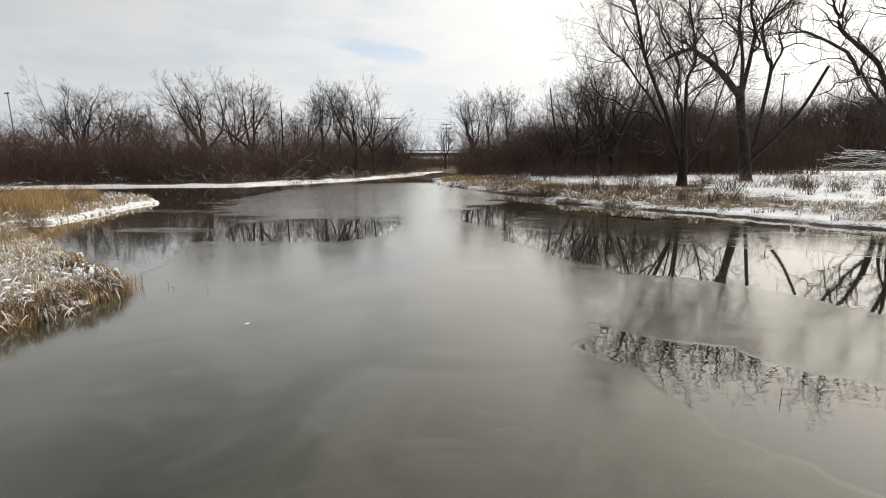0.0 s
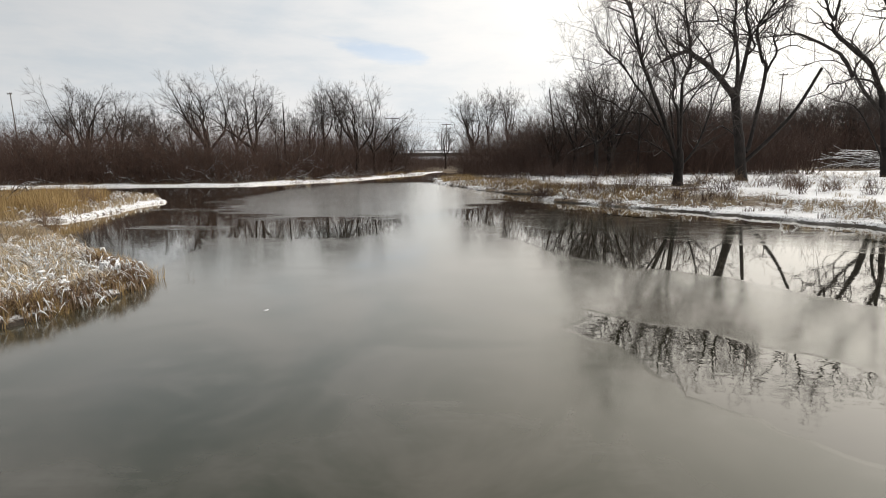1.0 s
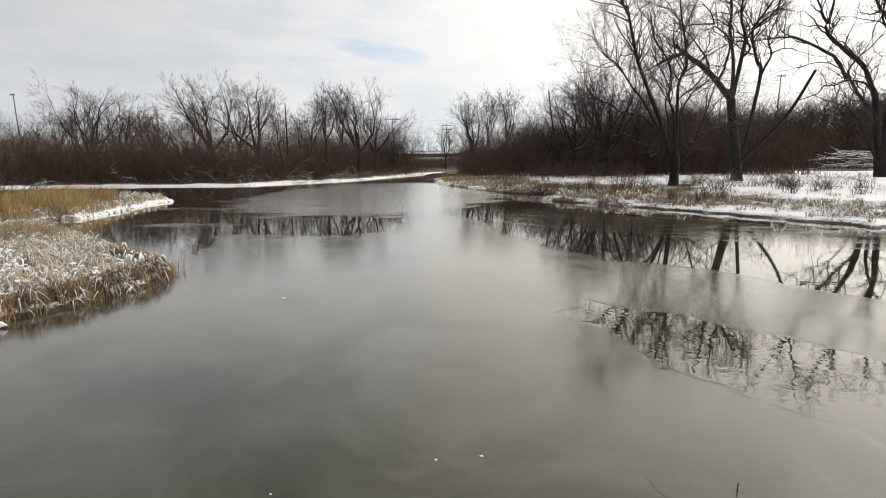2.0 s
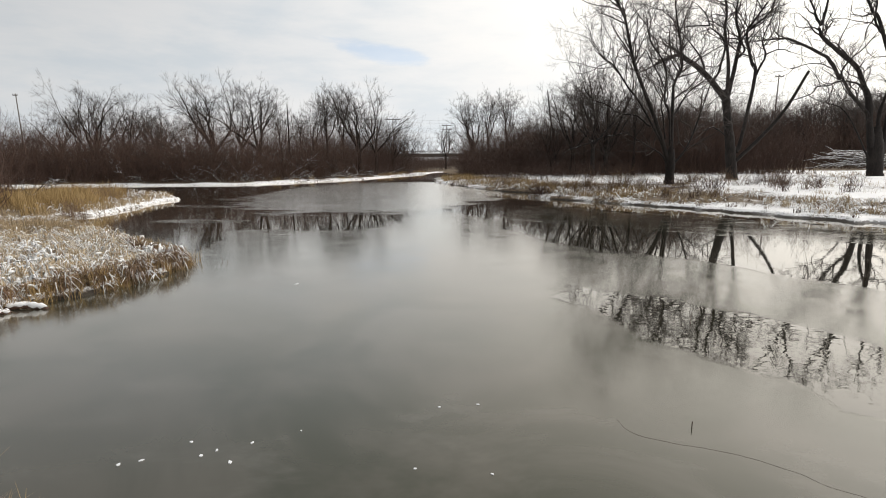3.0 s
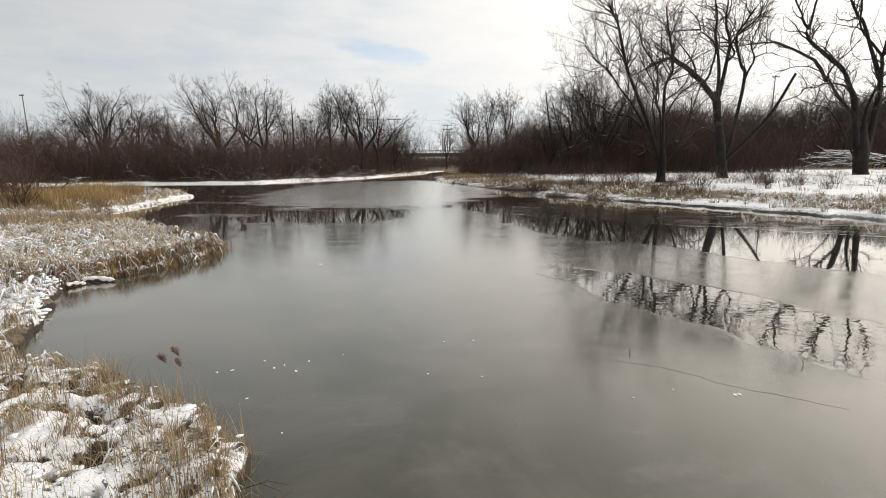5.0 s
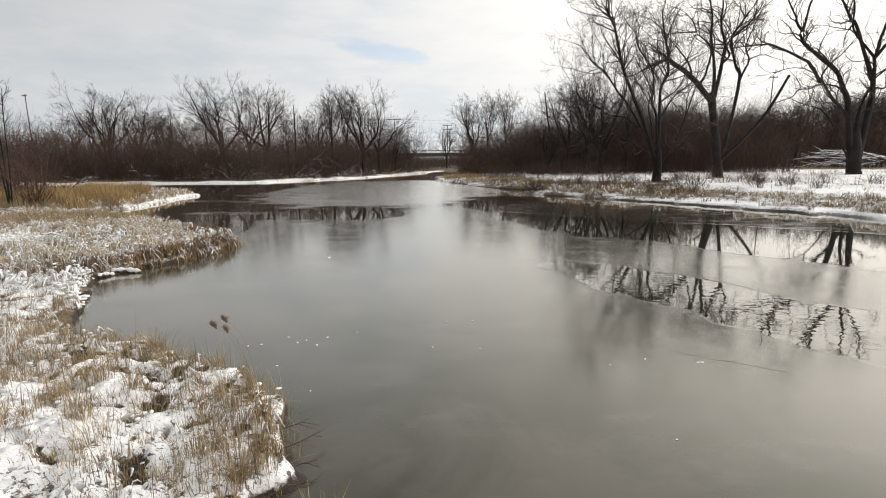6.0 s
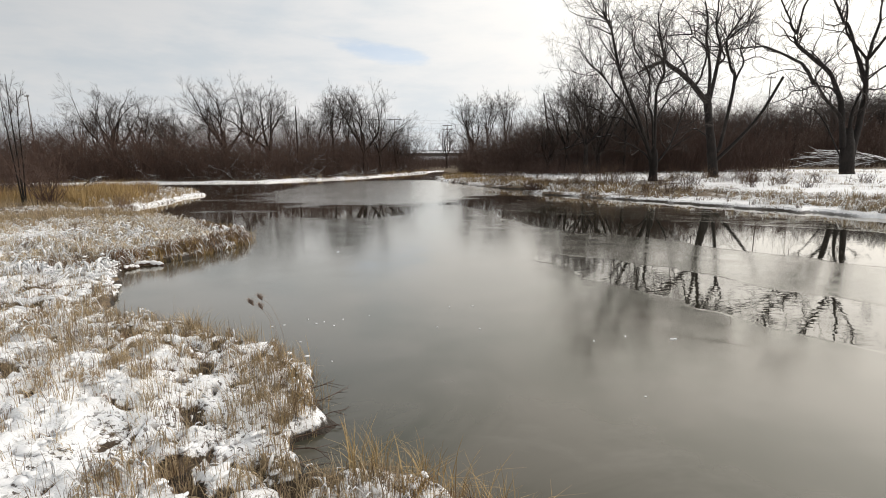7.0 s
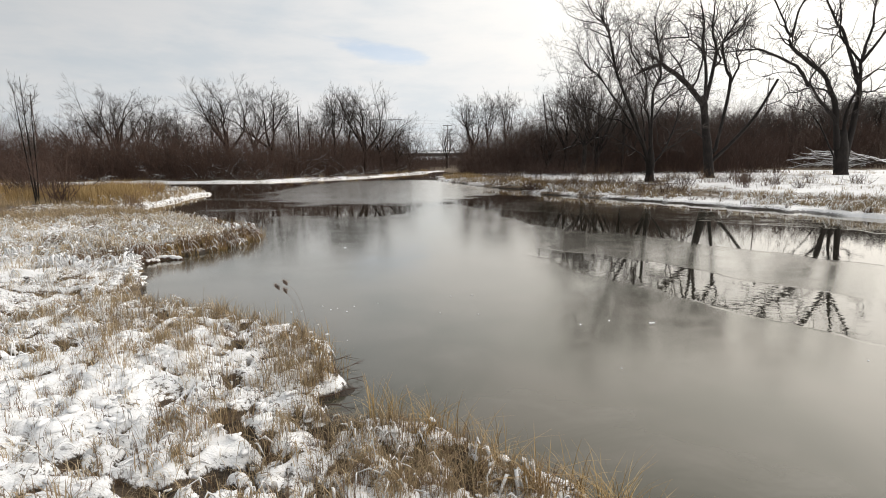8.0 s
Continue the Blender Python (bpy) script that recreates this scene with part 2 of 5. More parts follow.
PLUME = material("reed_plume", straw_mat((0.16, 0.115, 0.09), (0.36, 0.28, 0.23), (0.24, 0.17, 0.13)))
POLE = material("weathered_pole", plain_mat((0.16, 0.14, 0.125), 0.85))
STEEL = material("galvanised_steel", plain_mat((0.35, 0.36, 0.37), 0.5, 0.6))
CONCRETE = material("bridge_concrete", plain_mat((0.085, 0.078, 0.07), 0.85))
CHIP = material("white_ice_chip", plain_mat((0.75, 0.77, 0.79), 0.35))

# ---------------------------------------------------------------- mesh helpers
RNG = np.random.default_rng(7)


class Acc:
    """Collects quads for one mesh."""
    def __init__(self):
        self.v, self.f, self.n = [], [], 0

    def add(self, v, f):
        self.v.append(np.asarray(v, float).reshape(-1, 3))
        self.f.append(np.asarray(f, int).reshape(-1, 4) + self.n)
        self.n += len(self.v[-1])

    def mesh(self, name, mat, smooth=True):
        v, f = np.concatenate(self.v), np.concatenate(self.f)
        me = bpy.data.meshes.new(name)
        me.vertices.add(len(v))
        me.vertices.foreach_set("co", v.astype(np.float32).ravel())
        me.loops.add(f.size)
        me.loops.foreach_set("vertex_index", f.astype(np.int32).ravel())
        me.polygons.add(len(f))
        me.polygons.foreach_set("loop_start", np.arange(0, f.size, 4, dtype=np.int32))
        me.polygons.foreach_set("use_smooth", np.full(len(f), smooth))
        me.update(calc_edges=True)
        me.validate()
        me.materials.append(mat)
        return me


def tube(acc, pts, radii, n, knotty=0.0):
    """A bent, tapered tube along pts."""
    pts, radii = np.asarray(pts, float), np.asarray(radii, float)
    k = len(pts)
    tan = np.gradient(pts, axis=0)
    tan /= np.linalg.norm(tan, axis=1)[:, None] + 1e-9
    ref = np.array((0.3, 0.9, 0.1)) if abs(tan[0][1]) < 0.8 else np.array((1.0, 0.1, 0.0))
    a = np.cross(tan, ref)
    a /= np.linalg.norm(a, axis=1)[:, None] + 1e-9
    b = np.cross(tan, a)
    ang = np.arange(n) * 2 * np.pi / n
    ring = a[:, None] * np.cos(ang)[None, :, None] + b[:, None] * np.sin(ang)[None, :, None]
    swell = 1 + knotty * (np.sin(3 * ang + 1.3)[None] * 0.5 + RNG.normal(size=(k, n)).clip(-1.5, 1.5) * 0.45)
    v = pts[:, None] + ring * (radii[:, None] * swell)[:, :, None]
    i, j = np.meshgrid(np.arange(k - 1), np.arange(n), indexing="ij")
    j2 = (j + 1) % n
    acc.add(v, np.stack([i * n + j, i * n + j2, (i + 1) * n + j2, (i + 1) * n + j], -1))


def rods(acc, points, radii):
    """Many thin three-sided rods at once: points (n, k, 3), radii (n, k)."""
    n, k = points.shape[:2]
    tan = points[:, -1] - points[:, 0]
    tan = tan / (np.linalg.norm(tan, axis=1)[:, None] + 1e-9)
    ref = np.where(np.abs(tan[:, 1:2]) < 0.8, np.array([[0.3, 0.9, 0.1]]), np.array([[1.0, 0.1, 0.0]]))
    a = np.cross(tan, ref)
    a = a / (np.linalg.norm(a, axis=1)[:, None] + 1e-9)
    b = np.cross(tan, a)
    ang = np.arange(3) * 2 * np.pi / 3
    ring = a[:, None] * np.cos(ang)[None, :, None] + b[:, None] * np.sin(ang)[None, :, None]
    v = points[:, :, None] + ring[:, None] * radii[:, :, None, None]
    i, j = np.meshgrid(np.arange(k - 1), np.arange(3), indexing="ij")
    f = np.stack([i * 3 + j, i * 3 + (j + 1) % 3, (i + 1) * 3 + (j + 1) % 3, (i + 1) * 3 + j], -1).reshape(-1, 4)
    acc.add(v, np.arange(n)[:, None, None] * (k * 3) + f[None])


def part(name, data, parent, label=""):
    """One mesh object under a thing; data is a mesh."""
    ob = new(name, data)
    ob.parent = parent
    return tagged(ob, label)


def bm_mesh(name, bm, mat, smooth=False):
    me = bpy.data.meshes.new(name)
    bm.normal_update()
    bm.to_mesh(me)
    bm.free()
    me.materials.append(mat)
    if smooth:
        me.polygons.foreach_set("use_smooth", np.full(len(me.polygons), True))
    return me


LATTICE = RNG.random((256, 256))


def vnoise(x, y, scale):
    """Smooth value noise, 0 to 1, with features about 1 / scale metres wide."""
    x, y = np.asarray(x) * scale + 91.3, np.asarray(y) * scale + 47.7
    xi, yi = np.floor(x).astype(int), np.floor(y).astype(int)
    fx, fy = x - xi, y - yi
    fx, fy = fx * fx * (3 - 2 * fx), fy * fy * (3 - 2 * fy)
    g = lambda a, b: LATTICE[a % 256, b % 256]
    return (g(xi, yi) * (1 - fx) + g(xi + 1, yi) * fx) * (1 - fy) + (g(xi, yi + 1) * (1 - fx) + g(xi + 1, yi + 1) * fx) * fy


def step(v, lo, hi):
    t = np.clip((np.asarray(v, float) - lo) / (hi - lo), 0, 1)
    return t * t * (3 - 2 * t)


# ---------------------------------------------------------------- the river's outline (x to the right, y up the river)
NEAR_BANK = [(8, -60), (6, -40), (5.2, -12), (4.2, -8), (2.6, -5.4), (1.3, -4.4), (0.75, -3.9), (0.33, -3.6), (0.1, -3.35), (-0.15, -3.1), (-0.6, -2.9),
             (-0.9, -2.76), (-1.35, -2.72), (-1.7, -2.66), (-1.84, -2.4), (-1.72, -1.85), (-1.95, -1.1), (-2.3, -0.25), (-2.9, 0.1), (-3.7, 0.8), (-4.35, 1.12),
             (-5.2, 1.38), (-6.1, 1.65), (-6.85, 1.85), (-7.3, 2.3), (-7.6, 3.2), (-7.75, 3.7)]
LEFT_BANK = [(-8.4, 4.6), (-9.0, 5.3), (-9.3, 6.0), (-9.5, 6.7), (-9.1, 7.5), (-8.4, 8.5), (-8.1, 9.3), (-7.9, 10.3), (-7.95, 11.2), (-8.5, 11.8), (-9.9, 12.8),
             (-11.2, 14), (-12.2, 15.3), (-14.8, 17.3), (-18.4, 20.7), (-21, 23), (-22.3, 24.6), (-20.9, 25.2), (-21.4, 29.1), (-22.6, 34), (-22.9, 37.2), (-25, 40),
             (-27.8, 42), (-32, 43), (-45, 41), (-70, 42)]
FAR_BANK = [(-76, 50), (-53.6, 61.2), (-36.7, 62), (-26.5, 63), (-21, 72), (-16.2, 78), (-11, 95), (-7.9, 106), (-6.5, 114), (-5, 124), (-3, 130), (1, 130)]
RIGHT_BANK = [(2.5, 122), (1, 95), (-3.2, 78.2), (-1.4, 60.7), (2.4, 52.1), (4.9, 45.5), (7.9, 43.3), (6.9, 37.5), (8.5, 35), (10.4, 33.3), (13, 28.9),
              (15.5, 26.5), (17.2, 23.5), (20.2, 18.6), (21.4, 16.9), (26, 10), (32, -5), (36, -60)]
RIVER = np.array(NEAR_BANK + LEFT_BANK + FAR_BANK + RIGHT_BANK, float)


def inland(x, y):
    """Metres from the waterline: positive on land, negative on the river."""
    x, y = np.broadcast_arrays(np.asarray(x, float), np.asarray(y, float))
    shape, p = x.shape, np.stack([x.ravel(), y.ravel()], 1)
    best, inside = np.full(len(p), 1e9), np.zeros(len(p), bool)
    for a, b in zip(RIVER, np.roll(RIVER, -1, 0)):
        ab = b - a
        t = np.clip(((p - a) @ ab) / (ab @ ab), 0, 1)
        best = np.minimum(best, np.hypot(*(p - a - t[:, None] * ab).T))
        with np.errstate(divide="ignore", invalid="ignore"):
            cross = ((a[1] > p[:, 1]) != (b[1] > p[:, 1])) & (p[:, 0] < a[0] + (p[:, 1] - a[1]) / (b[1] - a[1]) * ab[0])
        inside ^= cross
    return (np.where(inside, -best, best)).reshape(shape)


def on_right(x, y):
    return step(x - np.interp(y, (-60, 10, 40, 80, 130, 400), (22, 10, 2, -4, -2, 0)), -1, 1)


def puff(x, y, scale):
    """0 to 1: rounded pillows with sharp creases between them."""
    u, w = x + 0.35 / scale * vnoise(x, y + 7, scale * 1.7), y + 0.35 / scale * vnoise(x + 5, y, scale * 1.7)
    return np.sqrt(np.abs(2 * vnoise(u, w, scale) - 1))


def bumps(x, y):
    """Tussocks under the snow of the near bank."""
    return 0.2 * (vnoise(x, y, 1.5) - 0.45) + 0.13 * (vnoise(x, y, 3.6) - 0.5) + 0.07 * (puff(x, y, 3.4) - 0.6) + 0.06 * (puff(x + 3, y, 6.5) - 0.6) + 0.03 * (vnoise(x, y, 15.0) - 0.5)


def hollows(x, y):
    """0 to 1: holes in near snow, coloured as dark tussock feet and shade."""
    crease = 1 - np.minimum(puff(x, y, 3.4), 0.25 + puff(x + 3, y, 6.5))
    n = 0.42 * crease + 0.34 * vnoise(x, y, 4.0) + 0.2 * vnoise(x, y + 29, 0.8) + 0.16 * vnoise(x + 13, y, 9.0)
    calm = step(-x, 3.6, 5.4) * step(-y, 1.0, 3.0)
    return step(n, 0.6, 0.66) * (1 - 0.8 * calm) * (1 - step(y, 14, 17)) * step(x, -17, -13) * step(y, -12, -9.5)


def height(x, y, s=None):
    """The land's height over the water."""
    x, y = np.asarray(x, float), np.asarray(y, float)
    s = inland(x, y) if s is None else s
    e = s + 0.36 * (vnoise(x, y, 1.7) - 0.5) + 0.2 * (vnoise(x, y, 4.6) - 0.5) + 1.2 * (vnoise(x, y, 0.25) - 0.5) * step(y, 20, 40)
    right = on_right(x, y)
    e = e + right * (0.7 * (vnoise(x, y, 0.8) - 0.5) + 0.35 * (vnoise(x, y, 2.2) - 0.5))
    left_z = 0.2 * step(e, -0.04, 0.06) + 0.13 * step(e, 0.3, 3.0) + 0.1 * step(e, 3, 12)
    right_z = 0.22 * step(e, -0.05, 0.12) + 0.22 * step(e, 0.6, 4.0) + 0.38 * step(e, 3.5, 14) + 0.25 * step(e, 14, 40)
    land = left_z * (1 - right) + right_z * right
    near = 1 - step(np.hypot(x + 4, y), 16, 30)
    lumps = bumps(x, y)
    calm = 1 - 0.7 * step(-x, 4.5, 6.5) * step(-y, 0.5, 2.5)
    land = land + near * (lumps - 0.09 * hollows(x, y)) * step(e, 0.05, 0.5) * calm
    land = land + (1 - near) * 0.16 * (vnoise(x, y, 0.7) - 0.5) * step(e, 0.2, 1.5)
    hill = 11.0 * step(y + 0.45 * (x - 60), 105, 175) * step(x, 22, 70) + 3.0 * step(y, 240, 400)
    land = land + hill + 1.2 * (vnoise(x, y, 0.05) - 0.5) * step(y, 90, 160)
    return np.where(e > -0.05, np.maximum(land, 0.03 * step(e, -0.05, 0.0)), np.maximum(-0.06 + 0.5 * (e + 0.05), -0.8))


def cover(x, y, s):
    """How much dead grass shows through the snow."""
    right = on_right(x, y)
    near = 0.2 + 0.12 * step(s, 1.2, 0.2) + 0.08 * step(y, -2.2, 0.8) - 0.26 * step(-x, 4.0, 6.5) * step(-y, -0.3, 2.0)
    marsh = 0.3 + 0.5 * step(y, 11, 16)
    spit = 0.25 + 0.6 * step(s, 0.8, 2.2)
    near = near + 2.4 * np.clip(-bumps(x, y) - 0.02, -0.12, 0.14) * (1 - 0.6 * step(-x, 4.0, 6.5) * step(-y, -0.3, 2.0))
    left = near * (1 - step(y, 4.0, 7.0)) + marsh * step(y, 4.0, 7.0)
    left = left * (1 - step(y, 22, 25)) + spit * step(y, 22, 25)
    left = left * (1 - step(y, 48, 52)) + (0.2 + 0.8 * step(s + 2.4 * (vnoise(x, y, 0.3) - 0.5), 1.2, 3.0)) * step(y, 48, 52)
    meadow = 0.1 + 0.3 * step(s, 1.0, 2.2) * step(s, 10.0, 5.0) + 0.5 * (vnoise(x, y, 0.22) - 0.45) + 0.5 * (vnoise(x, y, 0.9) - 0.5) + 0.35 * step(y, 36, 44) * step(14 - x, 0, 6) + 0.9 * step(y + 0.3 * x, 92, 100)
    left = left + 0.25 * step(s, 0.12, 0.0) * (1 - step(y, 24, 25) * step(46, 44, y))
    meadow = meadow + 0.3 * step(x, 24, 20) * step(y, 27, 31) * step(y, 52, 46)
    # extra litter at the waterline darkens the colour for the shaded undercut
    meadow = meadow + 0.15 * step(s, 0.12, 0.0)
    return np.clip(left * (1 - right) + meadow * right, 0, 1)


def axis(*stretches):
    out = []
    for lo, hi, d in stretches:
        out.append(np.arange(lo, hi - 1e-6, d))
    return np.concatenate(out + [[stretches[-1][1]]])


def build_ground():
    far = np.array([170, 230, 320, 480, 800, 1500, 3200.0])
    xs = np.concatenate([-far[::-1], axis((-130, -62, 4.0), (-62, -27, 0.7), (-27, -14, 0.24), (-14, -8.5, 0.12), (-8.5, 2.0, 0.042), (2.0, 5, 0.15), (5, 24, 0.2), (24, 36, 0.4), (36, 70, 1.0), (70, 130, 3.0)), far])
    ys = np.concatenate([[-900, -300, -120, -60.0], axis((-30, -12, 0.6), (-12, -6, 0.08), (-6, 2.5, 0.042), (2.5, 13, 0.12), (13, 46, 0.24), (46, 132, 0.8), (132, 200, 4.0)), [240, 320, 480, 800, 1500, 3200.0]])
    x, y = np.meshgrid(xs, ys, indexing="ij")
    s = inland(x, y)
    z = height(x, y, s)
    a, b = x.shape
    i, j = np.meshgrid(np.arange(a - 1), np.arange(b - 1), indexing="ij")
    acc = Acc()
    acc.add(np.stack([x, y, z], -1), np.stack([i * b + j, (i + 1) * b + j, (i + 1) * b + j + 1, i * b + j + 1], -1))
    me = acc.mesh("ground", GROUND)
    att = me.attributes.new("litter", "FLOAT", "POINT")
    att.data.foreach_set("value", cover(x, y, s).astype(np.float32).ravel())
    att = me.attributes.new("cut", "FLOAT", "POINT")
    att.data.foreach_set("value", np.maximum(on_right(x, y) * step(vnoise(x, y, 0.55), 0.3, 0.6), 1 - step(y, 13, 17)).astype(np.float32).ravel())
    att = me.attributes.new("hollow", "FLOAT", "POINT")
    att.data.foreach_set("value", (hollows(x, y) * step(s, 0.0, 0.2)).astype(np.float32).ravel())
    tagged(new("ground", me), "snow-covered river bank with dead grass showing through", "ground", kind="structure")


build_ground()

# ---------------------------------------------------------------- water and ice


def build_water():
    bm = bmesh.new()
    bmesh.ops.create_grid(bm, x_segments=4, y_segments=4, size=0.5)
    bmesh.ops.transform(bm, matrix=Matrix.Translation((-20, 35, 0)) @ Matrix.Diagonal((120, 200, 1, 1)), verts=bm.verts)
    tagged(new("water", bm_mesh("water", bm, WATER)), "dark rippled open river water", "river", kind="structure")


def ragged(points, wobble, scale, spacing=0.13):
    """A closed outline with an uneven edge."""
    pts = np.array(points, float)
    out = []
    for a, b in zip(pts, np.roll(pts, -1, 0)):
        n = max(1, min(110, int(np.hypot(*(b - a)) / spacing)))
        for t in np.arange(n) / n:
            p = a + (b - a) * t
            out.append((p[0] + wobble * 2 * (vnoise(p[0], p[1], scale) + vnoise(p[0], p[1] + 11, scale * 0.4) - 1.0 + 0.7 * (vnoise(p[0] + 5, p[1], scale * 3.1) - 0.5)),
                        p[1] + wobble * 2 * (vnoise(p[0] + 37, p[1], scale) + vnoise(p[0] + 53, p[1], scale * 0.4) - 1.0 + 0.7 * (vnoise(p[0], p[1] + 19, scale * 3.1) - 0.5))))
    return out


def ice_sheet(points, wobble, scale, label, mat=None, top_z=0.0025):
    """A thin plate whose edge thins out to the water over a hand's width."""
    line = np.array(ragged(points, wobble, scale))
    along = np.roll(line, -1, 0) - np.roll(line, 1, 0)
    along /= np.maximum(np.linalg.norm(along, axis=1), 1e-6)[:, None]
    turn = np.sum(line[:, 0] * np.roll(line[:, 1], -1) - np.roll(line[:, 0], -1) * line[:, 1])
    out = np.stack([along[:, 1], -along[:, 0]], 1) * np.sign(turn)
    bm = bmesh.new()
    top = [bm.verts.new((x, y, top_z)) for x, y in line]
    low = [bm.verts.new((x, y, -0.0005)) for x, y in line + out * 0.12]
    bm.faces.new(top)
    for i in range(len(top)):
        j = (i + 1) % len(top)
        bm.faces.new((top[j], top[i], low[i], low[j]))
    bmesh.ops.triangulate(bm, faces=[f for f in bm.faces if len(f.verts) > 4])
    bmesh.ops.recalc_face_normals(bm, faces=bm.faces)
    if sum(f.normal.z for f in bm.faces) < 0:
        bmesh.ops.reverse_faces(bm, faces=bm.faces)
    tagged(new("ice_sheet", bm_mesh("ice_sheet", bm, mat or ICE)), label, "ice", kind="structure")


build_water()
ice_sheet([(-14, 9.5), (-8.4, 12.4), (-8.8, 14.6), (-9.6, 17), (-10.4, 18.9), (-8.2, 18.8), (-6.2, 18.4), (-4.0, 18.8), (-2.8, 20.4), (-2.6, 24.5), (0, 26), (2.1, 21.5), (1.9, 18.7),
           (2.9, 16.9), (3.4, 15.0), (4.7, 13.2), (5.8, 12.6), (6.9, 11.9), (7.9, 10.8), (8.6, 9.7), (9.3, 8.7), (10.6, 7.4), (13, 4.4), (19, -1), (19, -5.0), (12, 0.0), (9.0, 2.7),
           (7.0, 4.5), (6.5, 5.4), (5.9, 6.3), (5.3, 7.0), (4.8, 7.8), (3.9, 8.2), (3.3, 8.5), (2.6, 9.1), (2.5, 8.4), (2.1, 7.5), (2.7, 6.5), (2.9, 5.2), (3.4, 4.6), (4.3, 3.6),
           (5.0, 2.2), (6.5, 0.1), (9, -2.3), (14, -7), (20, -40), (-30, -40), (-30, 5)], 0.17, 1.2, "thin smooth grey river ice, snow-free")
ice_sheet([(2.8, 22.2), (5.4, 20.5), (8.7, 18.6), (12.4, 16.5), (15.4, 14.5), (21, 8), (28, -20), (33, -20), (24.5, 9), (18.5, 17.0), (14.2, 22.4), (9.0, 26.6), (4.5, 31), (3.4, 27)], 0.5, 0.4,
          "brownish shore ice along the snowy bank", CLEAR_ICE)
for floe in ([(-16, 22), (-11.5, 21.5), (-10.6, 22.6), (-15, 23.2)], [(-21, 31), (-15, 29.5), (-14, 30.6), (-19, 32)], [(-19, 36.5), (-16, 36), (-16.5, 37.5), (-19.5, 38)]):
    ice_sheet(floe, 0.16, 0.6, "small plate of thin grey ice afloat")

# ---------------------------------------------------------------- trees


def unit(v):
    return v / (np.linalg.norm(v) + 1e-9)


def turned(d, angle, rng):
    """d bent away by an angle towards a random side."""
    side = unit(np.cross(d, rng.normal(size=3)))
    return unit(d * math.cos(angle) + side * math.sin(angle))


SIDES = (8, 6, 5, 3, 3, 3)


def sprays(acc, pts, dirs, length, r, n, rng, up, thin):
    """The last twigs along a branch, all at once."""
    k = len(pts)
    x = rng.uniform(0.15, 0.999, n) * (k - 1)
    a = x.astype(int)
    p, d = np.asarray(pts), np.asarray(dirs)
    q = p[a] + (p[a + 1] - p[a]) * (x - a)[:, None]
    nd = d[a + 1] + rng.normal(size=(n, 3)) * 0.5 + np.array((0, 0, up * 0.35))
    nd /= np.linalg.norm(nd, axis=1)[:, None]
    l = length * rng.uniform(0.45, 1.0, n)[:, None]
    rr = np.full(n, max(thin, r * 0.45))
    rods(acc, np.stack([q, q + nd * l], 1), np.stack([rr, rr * 0.45], 1))


def grow(acc, p, d, length, r, level, last, rng, up=0.25, wild=0.16, kids=(6, 6, 5, 4), thin=0.011, end=0.5):
    """One branch and all that grows from it, down to the twigs. acc: a list with one Acc for limbs and one for twigs."""
    k = 6 if level < 2 else (5 if level < last else 3)
    pts, dirs = [np.array(p, float)], [d]
    for _ in range(k - 1):
        d = unit(d + rng.normal(size=3) * wild + np.array((0, 0, up * 0.35)))
        pts.append(pts[-1] + d * length / (k - 1))
        dirs.append(d)
    radii = np.maximum(np.linspace(r, r * end, k), thin * 0.6)
    tube(acc[0 if level < 2 else 1], pts, radii, SIDES[level])
    if level >= last:
        sprays(acc[1], pts, dirs, length * 0.62, r, kids[-1], rng, up, thin)
        return
    n = kids[min(level, len(kids) - 2)]
    for i in range(n):
        t = 1.0 if i == 0 else rng.uniform(0.2, 0.98)
        x = t * (k - 1)
        a = min(int(x), k - 2)
        q = pts[a] + (pts[a + 1] - pts[a]) * (x - a)
        rr = max(thin, r * (1 - (1 - end) * t) * rng.uniform(0.42, 0.66) if i else r * end * 0.9)
        nd = turned(dirs[a + 1], rng.uniform(0.35, 0.95) if i else rng.uniform(0.05, 0.3), rng)
        nd = unit(nd + np.array((0, 0, up * 0.3)))
        grow(acc, q, nd, length * rng.uniform(0.5, 0.76) * (1.12 - 0.35 * t), rr, level + 1, last, rng, up * 0.6, wild * 1.02, kids, thin, end)


def tree_model(seed, h, r, fork, limbs, spread, lean=(0, 0), kids=(6, 6, 4, 4, 8), last=4, up=0.3, thin=0.009, wild=0.16):
    """A bare tree: a tapered trunk that forks into limbs, and a crown of twigs."""
    rng = np.random.default_rng(seed)
    trunk, crown, twigs = Acc(), Acc(), Acc()
    top = np.array((lean[0] * fork, lean[1] * fork, fork))
    k = 7
    pts = [top * t + np.array((0.12 * r * math.sin(5 * t + seed), 0.12 * r * math.cos(4 * t), 0)) for t in np.linspace(-0.06, 1, k)]
    radii = [r * (1.45 if i == 0 else 1.2 if i == 1 else 1.05 - 0.05 * i) for i in range(k)]
    tube(trunk, pts, radii, 10, 0.06)
    for i in range(limbs):
        az = 2 * math.pi * (i + rng.uniform(0, 0.6)) / limbs
        tilt = spread * rng.uniform(0.35, 1.1) if i else 0.12
        d = unit(np.array((math.sin(tilt) * math.cos(az) + lean[0], math.sin(tilt) * math.sin(az) + lean[1], math.cos(tilt))))
        start = top * rng.uniform(0.8, 0.98) if i else top * 0.97
        grow([crown, twigs], start, d, (h - fork) * rng.uniform(0.5, 0.68), r * rng.uniform(0.45, 0.66), 1, last, rng, up, wild, kids, thin, 0.4)
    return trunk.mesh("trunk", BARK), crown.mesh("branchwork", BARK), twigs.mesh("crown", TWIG)


